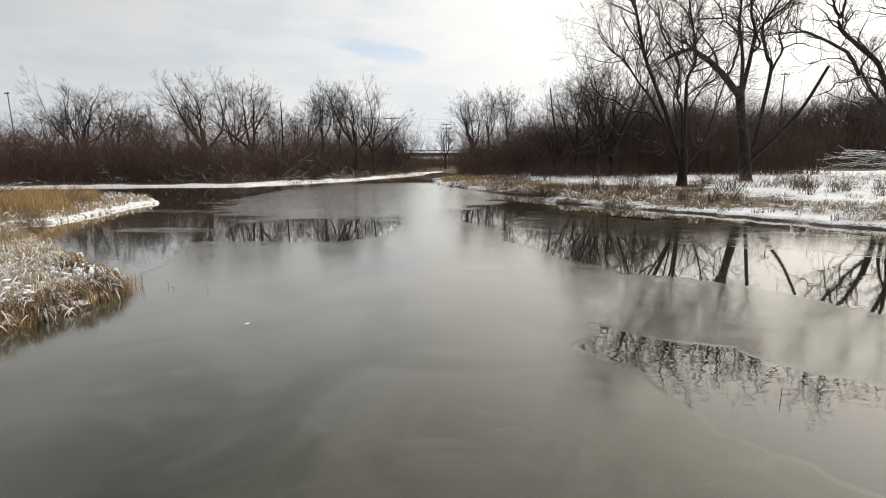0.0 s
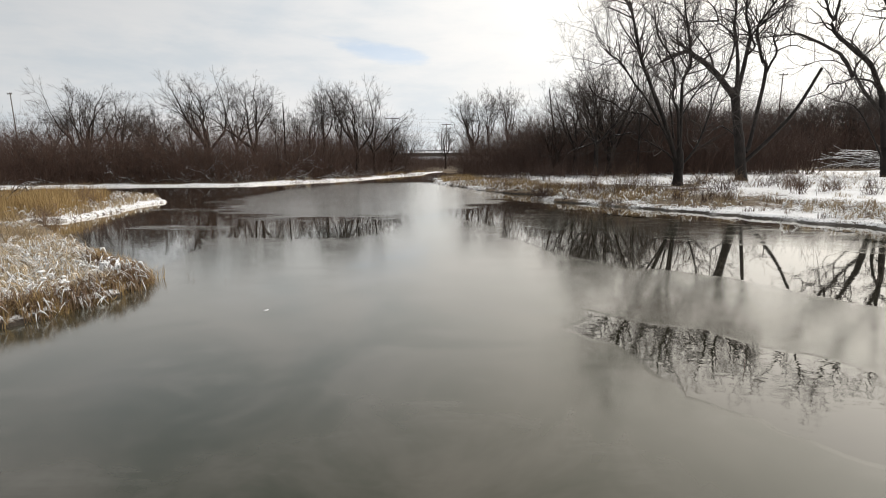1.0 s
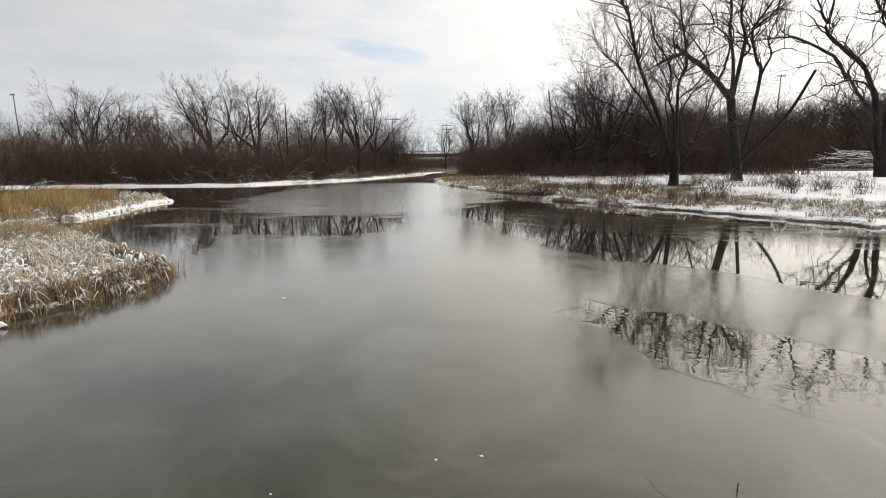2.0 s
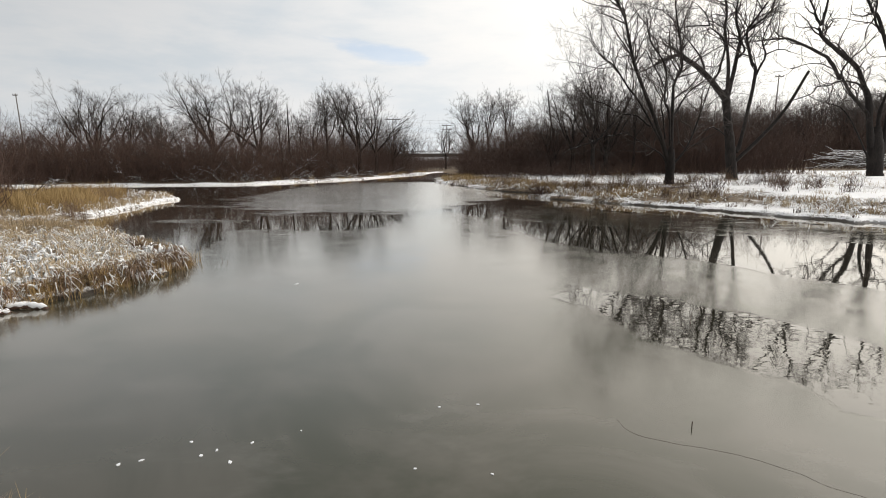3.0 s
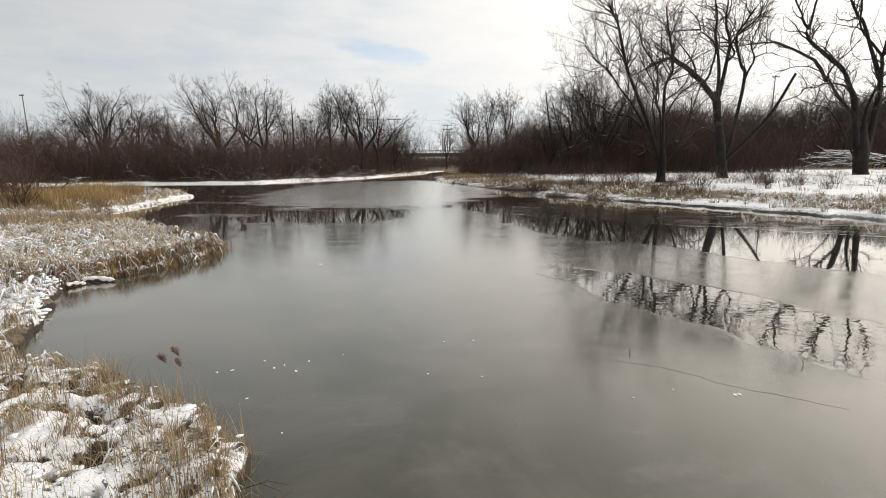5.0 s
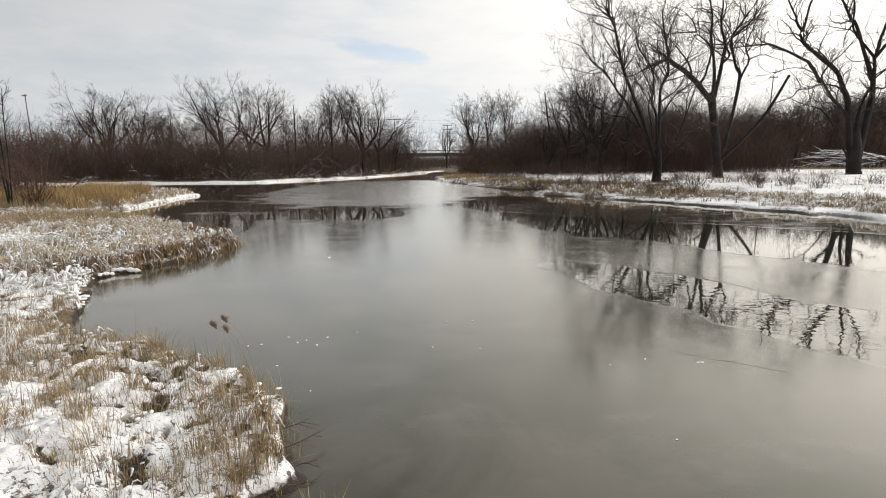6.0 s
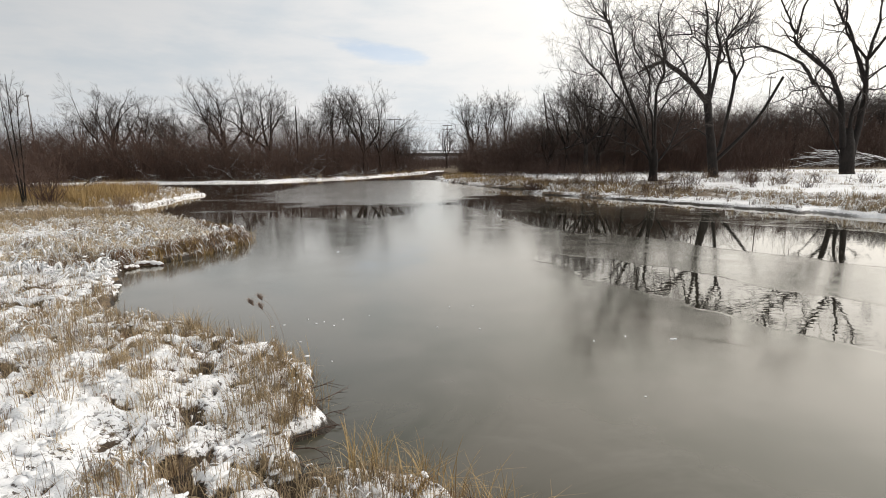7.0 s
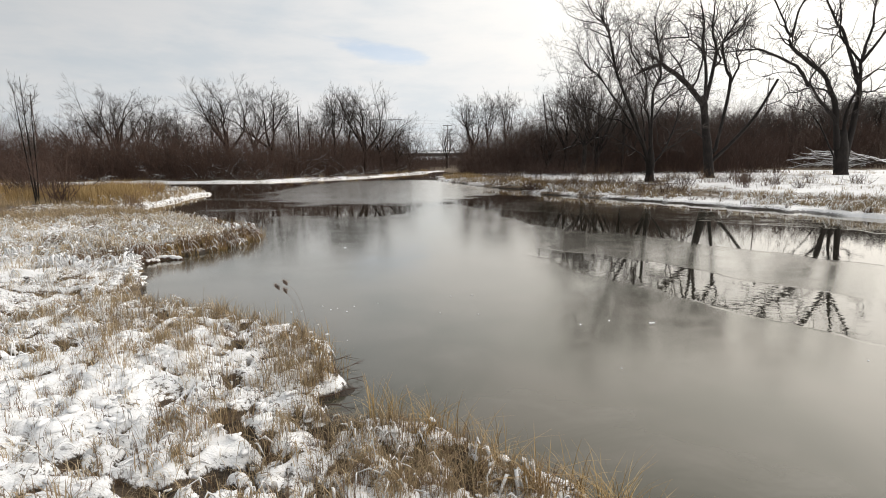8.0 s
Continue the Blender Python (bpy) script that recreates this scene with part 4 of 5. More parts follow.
def lumps(acc, centre, size, rng):
    """Soft flattened lumps of snow, one for each centre."""
    n = len(centre)
    th, ph = np.linspace(0.003, np.pi - 0.003, RINGS), np.arange(SEGS) * 2 * np.pi / SEGS
    ball = np.stack([np.sin(th)[:, None] * np.cos(ph), np.sin(th)[:, None] * np.sin(ph), np.repeat(np.cos(th)[:, None], SEGS, 1)], -1).reshape(-1, 3)
    wave = sum(np.sin(ball @ rng.normal(size=(3, n)) * k + rng.uniform(0, 6, n)) / k for k in (2.0, 3.5, 5.0)).T
    sc = (size * rng.uniform(0.45, 1.35, n))[:, None] * np.stack([rng.uniform(0.8, 1.7, n), rng.uniform(0.6, 1.1, n), rng.uniform(0.28, 0.5, n)], 1)
    v = ball[None] * sc[:, None] * (1 + 0.3 * wave + 0.035 * rng.normal(size=wave.shape))[..., None]
    a = rng.uniform(0, np.pi, n)
    c, d = np.cos(a)[:, None], np.sin(a)[:, None]
    v = np.stack([v[..., 0] * c - v[..., 1] * d, v[..., 0] * d + v[..., 1] * c, v[..., 2]], -1) + centre[:, None]
    i, j = np.meshgrid(np.arange(RINGS - 1), np.arange(SEGS), indexing="ij")
    f = np.stack([i * SEGS + j, (i + 1) * SEGS + j, (i + 1) * SEGS + (j + 1) % SEGS, i * SEGS + (j + 1) % SEGS], -1).reshape(-1, 4)
    acc.add(v, np.arange(n)[:, None, None] * len(ball) + f[None])


def grass(name, label, mat, n_tufts, per, box, radius, tall, width, bend, keep, seed, caps=0.0):
    """Tufts of blades inside box, on land, where keep(x, y, s) allows; caps: the share of tufts that carry snow."""
    rng = np.random.default_rng(seed)
    x, y = rng.uniform(box[0], box[1], n_tufts * 6), rng.uniform(box[2], box[3], n_tufts * 6)
    ok = keep(x, y, inland(x, y))
    x, y = x[ok][:n_tufts], y[ok][:n_tufts]
    m = len(x)
    scale = rng.uniform(0.5, 1.3, (m, 1))
    a, r = rng.uniform(0, 2 * np.pi, (m, per)), radius * np.sqrt(rng.random((m, per))) * scale
    px, py = (x[:, None] + r * np.cos(a)).ravel(), (y[:, None] + r * np.sin(a)).ravel()
    root = np.stack([px, py, np.maximum(height(px, py), -0.12)], 1)
    tuft_tall = np.repeat(tall * (0.45 + 0.6 * scale), per, 1).ravel()
    lay = np.repeat(bend * rng.uniform(0.5, 1.5, (m, 1)), per, 1).ravel()
    acc = Acc()
    blades(acc, root, tuft_tall, width, lay, rng, a.ravel())
    tagged(new(name, acc.mesh(name, mat, False)), label, "grass", kind="stuff")
    if caps:
        pick = np.repeat(rng.random((m, 1)) < caps, per, 1).ravel() & (rng.random(m * per) < 0.1)
        c = root[pick] + np.stack([np.cos(a.ravel()[pick]), np.sin(a.ravel()[pick]), np.zeros(pick.sum())], 1) * (tuft_tall * lay * 0.2)[pick][:, None]
        c[:, 2] += (tuft_tall * rng.uniform(0.15, 0.62, m * per))[pick]
        acc = Acc()
        lumps(acc, c, 0.01 + 0.07 * radius, rng)
        tagged(new("snow_caps", acc.mesh("snow_caps", SNOW)), "snow caught on top of bent grass tufts", "snow", kind="stuff")


def patchy(x, y, scale, level):
    return vnoise(x, y, scale) > level


# near bank
grass("dry_grass", "dry tan grass sticking out of trodden snow", STRAW, 520, 9, (-12, 3, -7, 4.2), 0.09, 0.24, 0.0055, 0.6,
      lambda x, y, s: (s > 0.12) & patchy(x, y, 0.8, 0.42) & ~((x < -1.5) & (y < -1.5) & (vnoise(x, y, 0.9) < 0.66)), 31)
grass("dry_grass", "tall golden grass leaning over the water's edge", GOLD, 130, 15, (-1.9, 4.2, -6.5, -1.9), 0.1, 0.6, 0.0075, 0.9,
      lambda x, y, s: (s > -0.15) & (s < 0.3) & (x > -1.15), 32)
grass("dry_grass", "tan grass and straw mixed with snow by the water", STRAW, 120, 26, (-1.7, 4.0, -6.5, -2.4), 0.16, 0.19, 0.007, 1.5,
      lambda x, y, s: (s > 0.1) & (s < 1.3) & (y < -2.9), 38)
grass("dry_grass", "brown matted grass between scraps of snow", RUST_BRUSH, 70, 24, (-1.7, 4.0, -6.5, -2.4), 0.15, 0.2, 0.007, 1.4,
      lambda x, y, s: (s > 0.12) & (s < 1.5) & (y < -2.9) & patchy(x, y, 1.2, 0.4), 39)
grass("dry_grass", "brown grass fringe hanging at the bank edge", STRAW, 130, 16, (-10, -1.2, -2.4, 5.5), 0.10, 0.3, 0.006, 1.1,
      lambda x, y, s: (s > -0.05) & (s < 0.2) & patchy(x, y, 1.1, 0.4), 33)
grass("dry_grass", "thick tan grass clumps on the point of the bank", STRAW, 34, 38, (-4.8, -1.9, -2.2, 1.2), 0.13, 0.36, 0.0065, 0.65,
      lambda x, y, s: (s > 0.08) & patchy(x, y, 1.1, 0.5), 161)
grass("dry_grass", "golden stalks standing along the bank edge", GOLD, 46, 8, (-5.0, -1.6, -2.6, 1.6), 0.12, 0.46, 0.006, 0.6,
      lambda x, y, s: (s > -0.08) & (s < 0.22), 162)
grass("dry_grass", "standing tan grass in thick tufts on the bank", STRAW, 80, 34, (-8, 2.5, -6.5, 2.5), 0.13, 0.36, 0.006, 0.7,
      lambda x, y, s: (s > 0.1) & patchy(x, y, 0.55, 0.5) & ((y > -2.0) | (x > -1.5) | patchy(x, y, 1.3, 0.7)), 132)
grass("dry_grass", "brown weeds standing in the snow", RUST_BRUSH, 110, 12, (-8, 2.5, -6.5, 3.0), 0.1, 0.38, 0.006, 0.5,
      lambda x, y, s: (s > 0.1) & patchy(x, y, 0.9, 0.5), 133)
grass("dry_grass", "dark matted grass showing in hollows of the snow", RUST_BRUSH, 420, 18, (-10, 2.5, -6.5, 4.2), 0.09, 0.13, 0.006, 1.3,
      lambda x, y, s: (s > 0.1) & (hollows(x, y) > 0.2), 45)
grass("dry_grass", "matted straw-coloured grass half under snow", PALE, 110, 20, (-9, 2.5, -6.5, 3.0), 0.14, 0.16, 0.007, 1.4,
      lambda x, y, s: (s > 0.3) & patchy(x, y, 0.6, 0.55) & (x > -6), 34)
grass("dry_grass", "dark wet grass hanging over the bank edge", RUST_BRUSH, 300, 18, (-10, 1.0, -4.0, 8.0), 0.09, 0.2, 0.007, 1.4,
      lambda x, y, s: (s > -0.1) & (s < 0.12), 134)
grass("dry_grass", "tan tussock feet in dark hollows of the snow", STRAW, 620, 16, (-9, 2.5, -5.2, 4.0), 0.08, 0.2, 0.006, 1.0,
      lambda x, y, s: (s > 0.1) & (hollows(x, y) > 0.5), 135)
for words, mat, n, tall, seed in (("short pale stubble pricking through the snow", PALE, 900, 0.12, 151), ("short brown stubble pricking through the snow", RUST_BRUSH, 900, 0.1, 152),
                                  ("single thin stalks standing in the snow", STRAW, 420, 0.34, 153), ("single dark stalks standing in the snow", RUST_BRUSH, 260, 0.3, 154)):
    grass("stubble", words, mat, n, 3, (-9.5, 2.2, -5.2, 4.0), 0.05, tall, 0.0055, 0.6, lambda x, y, s: (s > 0.12) & (vnoise(x, y, 1.4) > 0.3 + 0.25 * step(-x, 4.0, 6.0) * step(-y, 0.0, 2.0)), seed)
# the marsh behind
grass("dry_grass", "dry marsh grass with snow between the tufts", PALE, 560, 24, (-24, -8, 4, 24), 0.26, 0.3, 0.01, 1.3,
      lambda x, y, s: (s > 0.1) & patchy(x, y, 0.6, 0.3), 35, 0.35)
grass("cattail_leaves", "golden cattail stubble standing at the water's edge", GOLD, 230, 20, (-12, -7.2, 6.5, 14), 0.12, 0.4, 0.012, 0.9,
      lambda x, y, s: (s > -0.12) & (s < 0.3), 37)
grass("cattail_leaves", "dark brown tussocks between pale cattails", RUST_BRUSH, 120, 26, (-15, -7.4, 5, 16), 0.16, 0.36, 0.012, 1.0,
      lambda x, y, s: (s > -0.05) & patchy(x, y, 0.8, 0.45), 137)
grass("cattail_leaves", "ragged tan cattail clumps standing out into the water", GOLD, 34, 34, (-12, -6.9, 6.5, 13), 0.17, 0.5, 0.012, 0.75,
      lambda x, y, s: (s > -0.32) & (s < 0.02) & patchy(x, y, 1.1, 0.5), 171)
grass("cattail_leaves", "dark brown leaves in gaps between cattail clumps", RUST_BRUSH, 90, 22, (-14, -7.0, 5.5, 14), 0.16, 0.3, 0.012, 0.9,
      lambda x, y, s: (s > -0.1) & (s < 1.6) & (vnoise(x, y, 1.1) < 0.42), 172)
grass("golden_grass", "golden brown tall grass on the low marsh", STRAW, 460, 18, (-34, -11, 12, 27), 0.3, 0.5, 0.015, 0.6,
      lambda x, y, s: (s > 0.5) & patchy(x, y, 0.35, 0.4), 38)
grass("golden_reeds", "dense golden reeds on a spit", GOLD, 1000, 14, (-50, -20, 23, 43), 0.3, 1.05, 0.022, 0.35,
      lambda x, y, s: (s > 0.8 + 0.22 * np.maximum(y - 26, 0)) & (s < 8) & (y < 36) & patchy(x, y, 0.3, 0.3), 39)
grass("dry_grass", "dry grass along the edge of a snowy spit", STRAW, 500, 12, (-45, -20, 24, 43), 0.25, 0.5, 0.02, 0.8,
      lambda x, y, s: (s > 0.1) & (s < 1.8), 40)
# right bank
for k, (tall, level, spread) in enumerate(((0.3, 0.56, 9.0), (0.5, 0.6, 6.0), (0.75, 0.68, 4.5))):
    grass("dry_grass", ("short", "knee-high", "tall")[k] + " tan grass tufts along the snowy bank", (STRAW, PALE, STRAW)[k], (520, 260, 90)[k], 12, (-4, 34, 8, 62), 0.24, tall, 0.018, 0.8,
          lambda x, y, s: (s > 0.9) & (s < spread) & on_right(x, y).astype(bool) & patchy(x, y, 0.32, level), 141 + k)
grass("dry_grass", "sparse weeds poking through meadow snow", STRAW, 700, 9, (4, 60, 24, 82), 0.35, 0.4, 0.02, 0.6,
      lambda x, y, s: (s > 4.5) & on_right(x, y).astype(bool) & patchy(x, y, 0.2, 0.5), 42)
grass("golden_grass", "golden grass on the low river bank", GOLD, 300, 14, (-4, 16, 33, 80), 0.35, 0.7, 0.026, 0.6,
      lambda x, y, s: (s > 0.8) & (s < 6) & on_right(x, y).astype(bool) & patchy(x, y, 0.25, 0.45), 43)
grass("dry_grass", "dark tussocks hanging over the opposite waterline", BRUSH, 260, 22, (-4, 26, 12, 62), 0.24, 0.4, 0.02, 1.1,
      lambda x, y, s: (s > -0.25) & (s < 0.35) & on_right(x, y).astype(bool) & patchy(x, y, 0.35, 0.35), 144)
grass("dry_grass", "dark brown tussocks scattered over the snowy bank", RUST_BRUSH, 380, 16, (-4, 34, 12, 62), 0.22, 0.4, 0.02, 0.9,
      lambda x, y, s: (s > 0.3) & (s < 6) & on_right(x, y).astype(bool) & patchy(x, y, 0.5, 0.5), 145)
# far left shore
grass("dry_grass", "dark brown tussocks along the far snowy shore", RUST_BRUSH, 480, 14, (-60, -4, 58, 122), 0.4, 0.5, 0.03, 0.9,
      lambda x, y, s: (s > 0.0) & (s < 1.6) & patchy(x, y, 0.25, 0.52), 146)
grass("golden_grass", "pale golden reeds on the far shore", GOLD, 200, 12, (-26, -4, 60, 122), 0.4, 0.7, 0.03, 0.5,
      lambda x, y, s: (s > 0.8) & (s < 3.2) & patchy(x, y, 0.2, 0.45), 44)

# ---------------------------------------------------------------- snow caught on the grass


def snow_clumps(label, n, box, size, keep, seed, lift):
    rng = np.random.default_rng(seed)
    x, y = rng.uniform(box[0], box[1], n * 5), rng.uniform(box[2], box[3], n * 5)
    ok = keep(x, y, inland(x, y))
    x, y = x[ok][:n], y[ok][:n]
    acc = Acc()
    lumps(acc, np.stack([x, y, np.maximum(height(x, y), 0.03) + lift * rng.random(len(x))], 1), size, rng)
    tagged(new("snow_clumps", acc.mesh("snow_clumps", SNOW)), label, "snow", kind="stuff")


def snow_strands(label, n, box, length, r, keep, seed, lift):
    """Snow lying in strands along leaves that have bent over."""
    rng = np.random.default_rng(seed)
    x, y = rng.uniform(box[0], box[1], n * 5), rng.uniform(box[2], box[3], n * 5)
    ok = keep(x, y, inland(x, y))
    x, y = x[ok][:n], y[ok][:n]
    n = len(x)
    z = np.maximum(height(x, y), 0.02)
    az, l = rng.uniform(0, 2 * np.pi, n), length * rng.uniform(0.4, 1.3, n)
    top = lift * rng.uniform(0.25, 1.1, n)
    out = np.stack([np.cos(az), np.sin(az), np.zeros(n)], 1)
    p = np.stack([x, y, z], 1)
    pts = []
    for t, up in ((0.0, 0.55), (0.3, 0.95), (0.65, 0.9), (1.0, 0.25)):
        c = p + out * (l * t)[:, None] + rng.normal(size=(n, 3)) * 0.012
        c[:, 2] += top * up
        pts.append(c)
    rr = (r * rng.uniform(0.5, 1.5, n))[:, None] * np.array([[0.5, 1.1, 1.0, 0.35]]) * rng.uniform(0.7, 1.3, (n, 4))
    acc = Acc()
    rods(acc, np.stack(pts, 1), rr)
    tagged(new("snow_strands", acc.mesh("snow_strands", SNOW)), label, "snow", kind="stuff")


snow_clumps("lumps of fresh snow caught on bank grass", 500, (-10, 2.5, -6.5, 4.5), 0.032, lambda x, y, s: (s > 0.08) & (bumps(x, y) > -0.04), 51, 0.05)
snow_strands("ragged thick snow bending down the marsh grass", 620, (-15, -7.2, 4.5, 14), 0.2, 0.032, lambda x, y, s: (s > 0.05) & (s < 3.2) & patchy(x, y, 1.15, 0.54), 173, 0.33)
snow_clumps("thick knobbly cushions of fresh snow over tussocks", 900, (-8.5, 2.2, -5.2, 3.2), 0.05, lambda x, y, s: (s > 0.06) & patchy(x, y, 1.6, 0.45) & (hollows(x, y) < 0.3), 62, 0.005)
snow_clumps("snow heaped along the inner shore", 190, (-9.9, -7.6, 3.6, 7.4), 0.06, lambda x, y, s: (s > -0.02) & (s < 0.5), 63, 0.08)
snow_clumps("small lumps of snow along the bank edge", 420, (-12, 2.0, -4.5, 14), 0.034, lambda x, y, s: (s > 0.0) & (s < 0.25), 60, 0.14)
snow_strands("snow lying along bent bank grass", 700, (-11, 2.6, -6.5, 4.6), 0.15, 0.01, lambda x, y, s: (s > 0.05) & patchy(x, y, 1.2, 0.3), 55, 0.12)
snow_strands("snow on low marsh grass", 1500, (-26, -9, 5, 23), 0.26, 0.012, lambda x, y, s: (s > 0.3) & patchy(x, y, 0.4, 0.5), 57, 0.2)
snow_strands("snow caught in the grass of the opposite bank", 1300, (-4, 32, 10, 62), 0.35, 0.028, lambda x, y, s: (s > 0.25) & (s < 7) & (x > -4) & patchy(x, y, 0.4, 0.4), 58, 0.14)
snow_strands("snow caught in reeds on the spit", 500, (-45, -20, 24, 43), 0.3, 0.02, lambda x, y, s: (s > 0.2) & (s < 3.2), 59, 0.4)


def tussocks(label, n, box, size, tall, per, width, mat, snowy, keep, seed, r=0.012):
    """Mounds of leaves that rise and droop all round; snow lies along the drooping ones."""
    rng = np.random.default_rng(seed)
    x, y = rng.uniform(box[0], box[1], n * 8), rng.uniform(box[2], box[3], n * 8)
    ok = keep(x, y, inland(x, y))
    x, y = x[ok][:n], y[ok][:n]
    m = len(x)
    big = rng.uniform(0.6, 1.35, (m, 1))
    wind = rng.uniform(0, 2 * np.pi, (m, 1))
    az = (wind + rng.normal(size=(m, per)) * 1.3).ravel()
    span = (size * big * rng.uniform(0.35, 1.25, (m, per))).ravel()
    top = (tall * big * rng.uniform(0.45, 1.1, (m, per))).ravel()
    off = rng.normal(size=(m * per, 2)) * size * 0.3
    base = np.stack([np.repeat(x, per) + off[:, 0], np.repeat(y, per) + off[:, 1]], 1)
    z0 = np.maximum(height(base[:, 0], base[:, 1]), -0.03)
    out = np.stack([np.cos(az), np.sin(az), np.zeros(m * per)], 1)
    droop = rng.uniform(0.1, 1.0, m * per)
    pts = []
    for t, up in ((0.0, -0.08), (0.22, 0.75), (0.5, 1.0), (0.78, 0.8), (1.0, 0.45)):
        c = np.concatenate([base, z0[:, None]], 1) + out * (span * t)[:, None]
        c[:, 2] += top * (up - droop * max(0.0, t - 0.4) * 1.4)
        pts.append(c)
    pts = np.stack(pts, 1)
    side = np.stack([-np.sin(az), np.cos(az), rng.normal(size=m * per) * 0.5], 1)
    side *= (width * rng.uniform(0.5, 1.2, m * per) * 0.5)[:, None]
    v = np.stack([pts - side[:, None] * w for w in (1, -1)], 2) * 1.0
    for k, w in enumerate((1.0, 0.9, 0.8, 0.6, 0.15)):
        v[:, k, 0], v[:, k, 1] = pts[:, k] - side * w, pts[:, k] + side * w
    f = np.array([(2 * k, 2 * k + 1, 2 * k + 3, 2 * k + 2) for k in range(4)])[None]
    acc = Acc()
    acc.add(v.reshape(-1, 10, 3), np.arange(m * per)[:, None, None] * 10 + f)
    tagged(new("tussocks", acc.mesh("tussocks", mat, False)), label, "grass", kind="stuff")
    pick = np.flatnonzero(rng.random(m * per) < snowy * np.repeat(rng.uniform(0.3, 1.5, m), per))
    q = pts[pick][:, 1:5].copy()
    q[:, :, 2] += r * 0.6
    rr = (r * rng.uniform(0.6, 1.7, len(pick)))[:, None] * np.array([[0.5, 1.15, 1.0, 0.3]]) * rng.uniform(0.6, 1.35, (len(pick), 4))
    acc = Acc()
    rods(acc, q, rr)
    tagged(new("snow_strands", acc.mesh("snow_strands", SNOW)), "snow lying along drooping tussock leaves", "snow", kind="stuff")


tussocks("tan cattail tussocks drooping under fresh snow", 150, (-15, -7.6, 6, 16), 0.44, 0.34, 50, 0.018, PALE, 0.34, lambda x, y, s: (s > 0.5) & (s < 4.0) & (y > 6.3), 501, 0.009)
tussocks("brown cattail tussocks at the water's edge", 60, (-13, -7.6, 6, 13), 0.3, 0.3, 40, 0.018, RUST_BRUSH, 0.15, lambda x, y, s: (s > 0.0) & (s < 0.5), 502, 0.009)
snow_clumps("soft lumps of snow lying on cattail tussocks", 900, (-15, -7.8, 6, 15), 0.05, lambda x, y, s: (s > 0.15) & patchy(x, y, 1.1, 0.4), 507, 0.3)
tussocks("small tan tussocks dusted with snow", 150, (-10, 2.4, -6.4, 4.5), 0.2, 0.2, 26, 0.008, STRAW, 0.1, lambda x, y, s: (s > 0.1) & (bumps(x, y) > 0.0) & patchy(x, y, 0.7, 0.4) & ~((x < -3.5) & (y < -1.5)), 503, 0.008)
tussocks("matted tan tussocks hanging over the bank edge", 90, (-8.5, 1.2, -4.2, 5.0), 0.14, 0.2, 30, 0.008, STRAW, 0.1, lambda x, y, s: (s > 0.0) & (s < 0.25), 504, 0.011)
tussocks("snowy marsh tussocks behind the near bank", 300, (-24, -8.5, 4.5, 14), 0.3, 0.26, 30, 0.011, PALE, 0.34, lambda x, y, s: (s > 0.3) & patchy(x, y, 0.6, 0.3), 505, 0.011)
tussocks("small snow-laden tussocks on the snowy marsh", 260, (-22, -6.5, -1.5, 8), 0.22, 0.16, 18, 0.008, PALE, 0.45, lambda x, y, s: (s > 0.4) & patchy(x, y, 0.9, 0.35), 508, 0.01)
tussocks("straw tussocks with snow on the opposite bank", 330, (-4, 30, 14, 60), 0.45, 0.4, 20, 0.022, STRAW, 0.22, lambda x, y, s: (s > 0.2) & (s < 6) & on_right(x, y).astype(bool) & patchy(x, y, 0.4, 0.42), 506, 0.024)

# ---------------------------------------------------------------- bushes


def bush(x, y, tall, n, r, label, mat=BRUSH, wide=0.4, lean=0.45, seed=1, fork=5):
    rng = np.random.default_rng(seed)
    z = float(height(x, y))
    acc = Acc()
    roots = np.stack([rng.normal(size=n) * wide * 0.5, rng.normal(size=n) * wide * 0.5, np.zeros(n)], 1)
    stems(acc, roots, tall, lean, r, rng, fork)
    tagged(new("bush", acc.mesh("bush", mat)), label, "bush", "bushes on the banks").matrix_basis = pose(x, y, z)


bush(-26.4, 24.4, 3.4, 26, 0.03, "brown many-stemmed bush in golden grass", wide=0.6, lean=0.3, seed=61, fork=9)
bush(-31.5, 28.0, 3.2, 70, 0.022, "leafless brown bush beside a sapling", wide=1.6, seed=62)
bush(-34.5, 33.0, 3.6, 70, 0.024, "leafless brown bush on the marsh edge", wide=2.0, seed=63)
bush(-21.5, 24.0, 1.3, 50, 0.014, "low russet bush in golden grass", RUST_BRUSH, 0.8, seed=64)
bush(-24.5, 31.0, 1.4, 50, 0.014, "low russet bush on the spit", RUST_BRUSH, 1.0, seed=65)
bush(7.2, 37.6, 0.9, 90, 0.02, "dark rounded tussock overhanging the water", BRUSH, 0.9, 0.8, 66)
bush(13.5, 37.5, 2.0, 60, 0.018, "golden leafless shrub on the bank", RUST_BRUSH, 1.0, 0.4, 67)
bush(11.0, 38.5, 1.8, 50, 0.018, "russet shrub on the snowy bank", RUST_BRUSH, 1.0, 0.4, 68)
bush(20.5, 36.5, 1.3, 40, 0.016, "small bare shrub by a tree trunk", BRUSH, 0.8, 0.4, 69)
bush(26.2, 37.0, 1.5, 20, 0.014, "thin bare shrub in the meadow snow", BRUSH, 0.7, 0.4, 70)
bush(31.0, 36.0, 1.4, 22, 0.014, "thin dark shrub in the meadow snow", BRUSH, 0.8, 0.4, 71)
bush(34.5, 35.5, 1.2, 40, 0.014, "low dark weeds in the meadow snow", BRUSH, 1.0, 0.6, 72)
bush(9.5, 45.5, 1.0, 70, 0.02, "dark grass tussock on the low bank", RUST_BRUSH, 1.6, 0.7, 73)
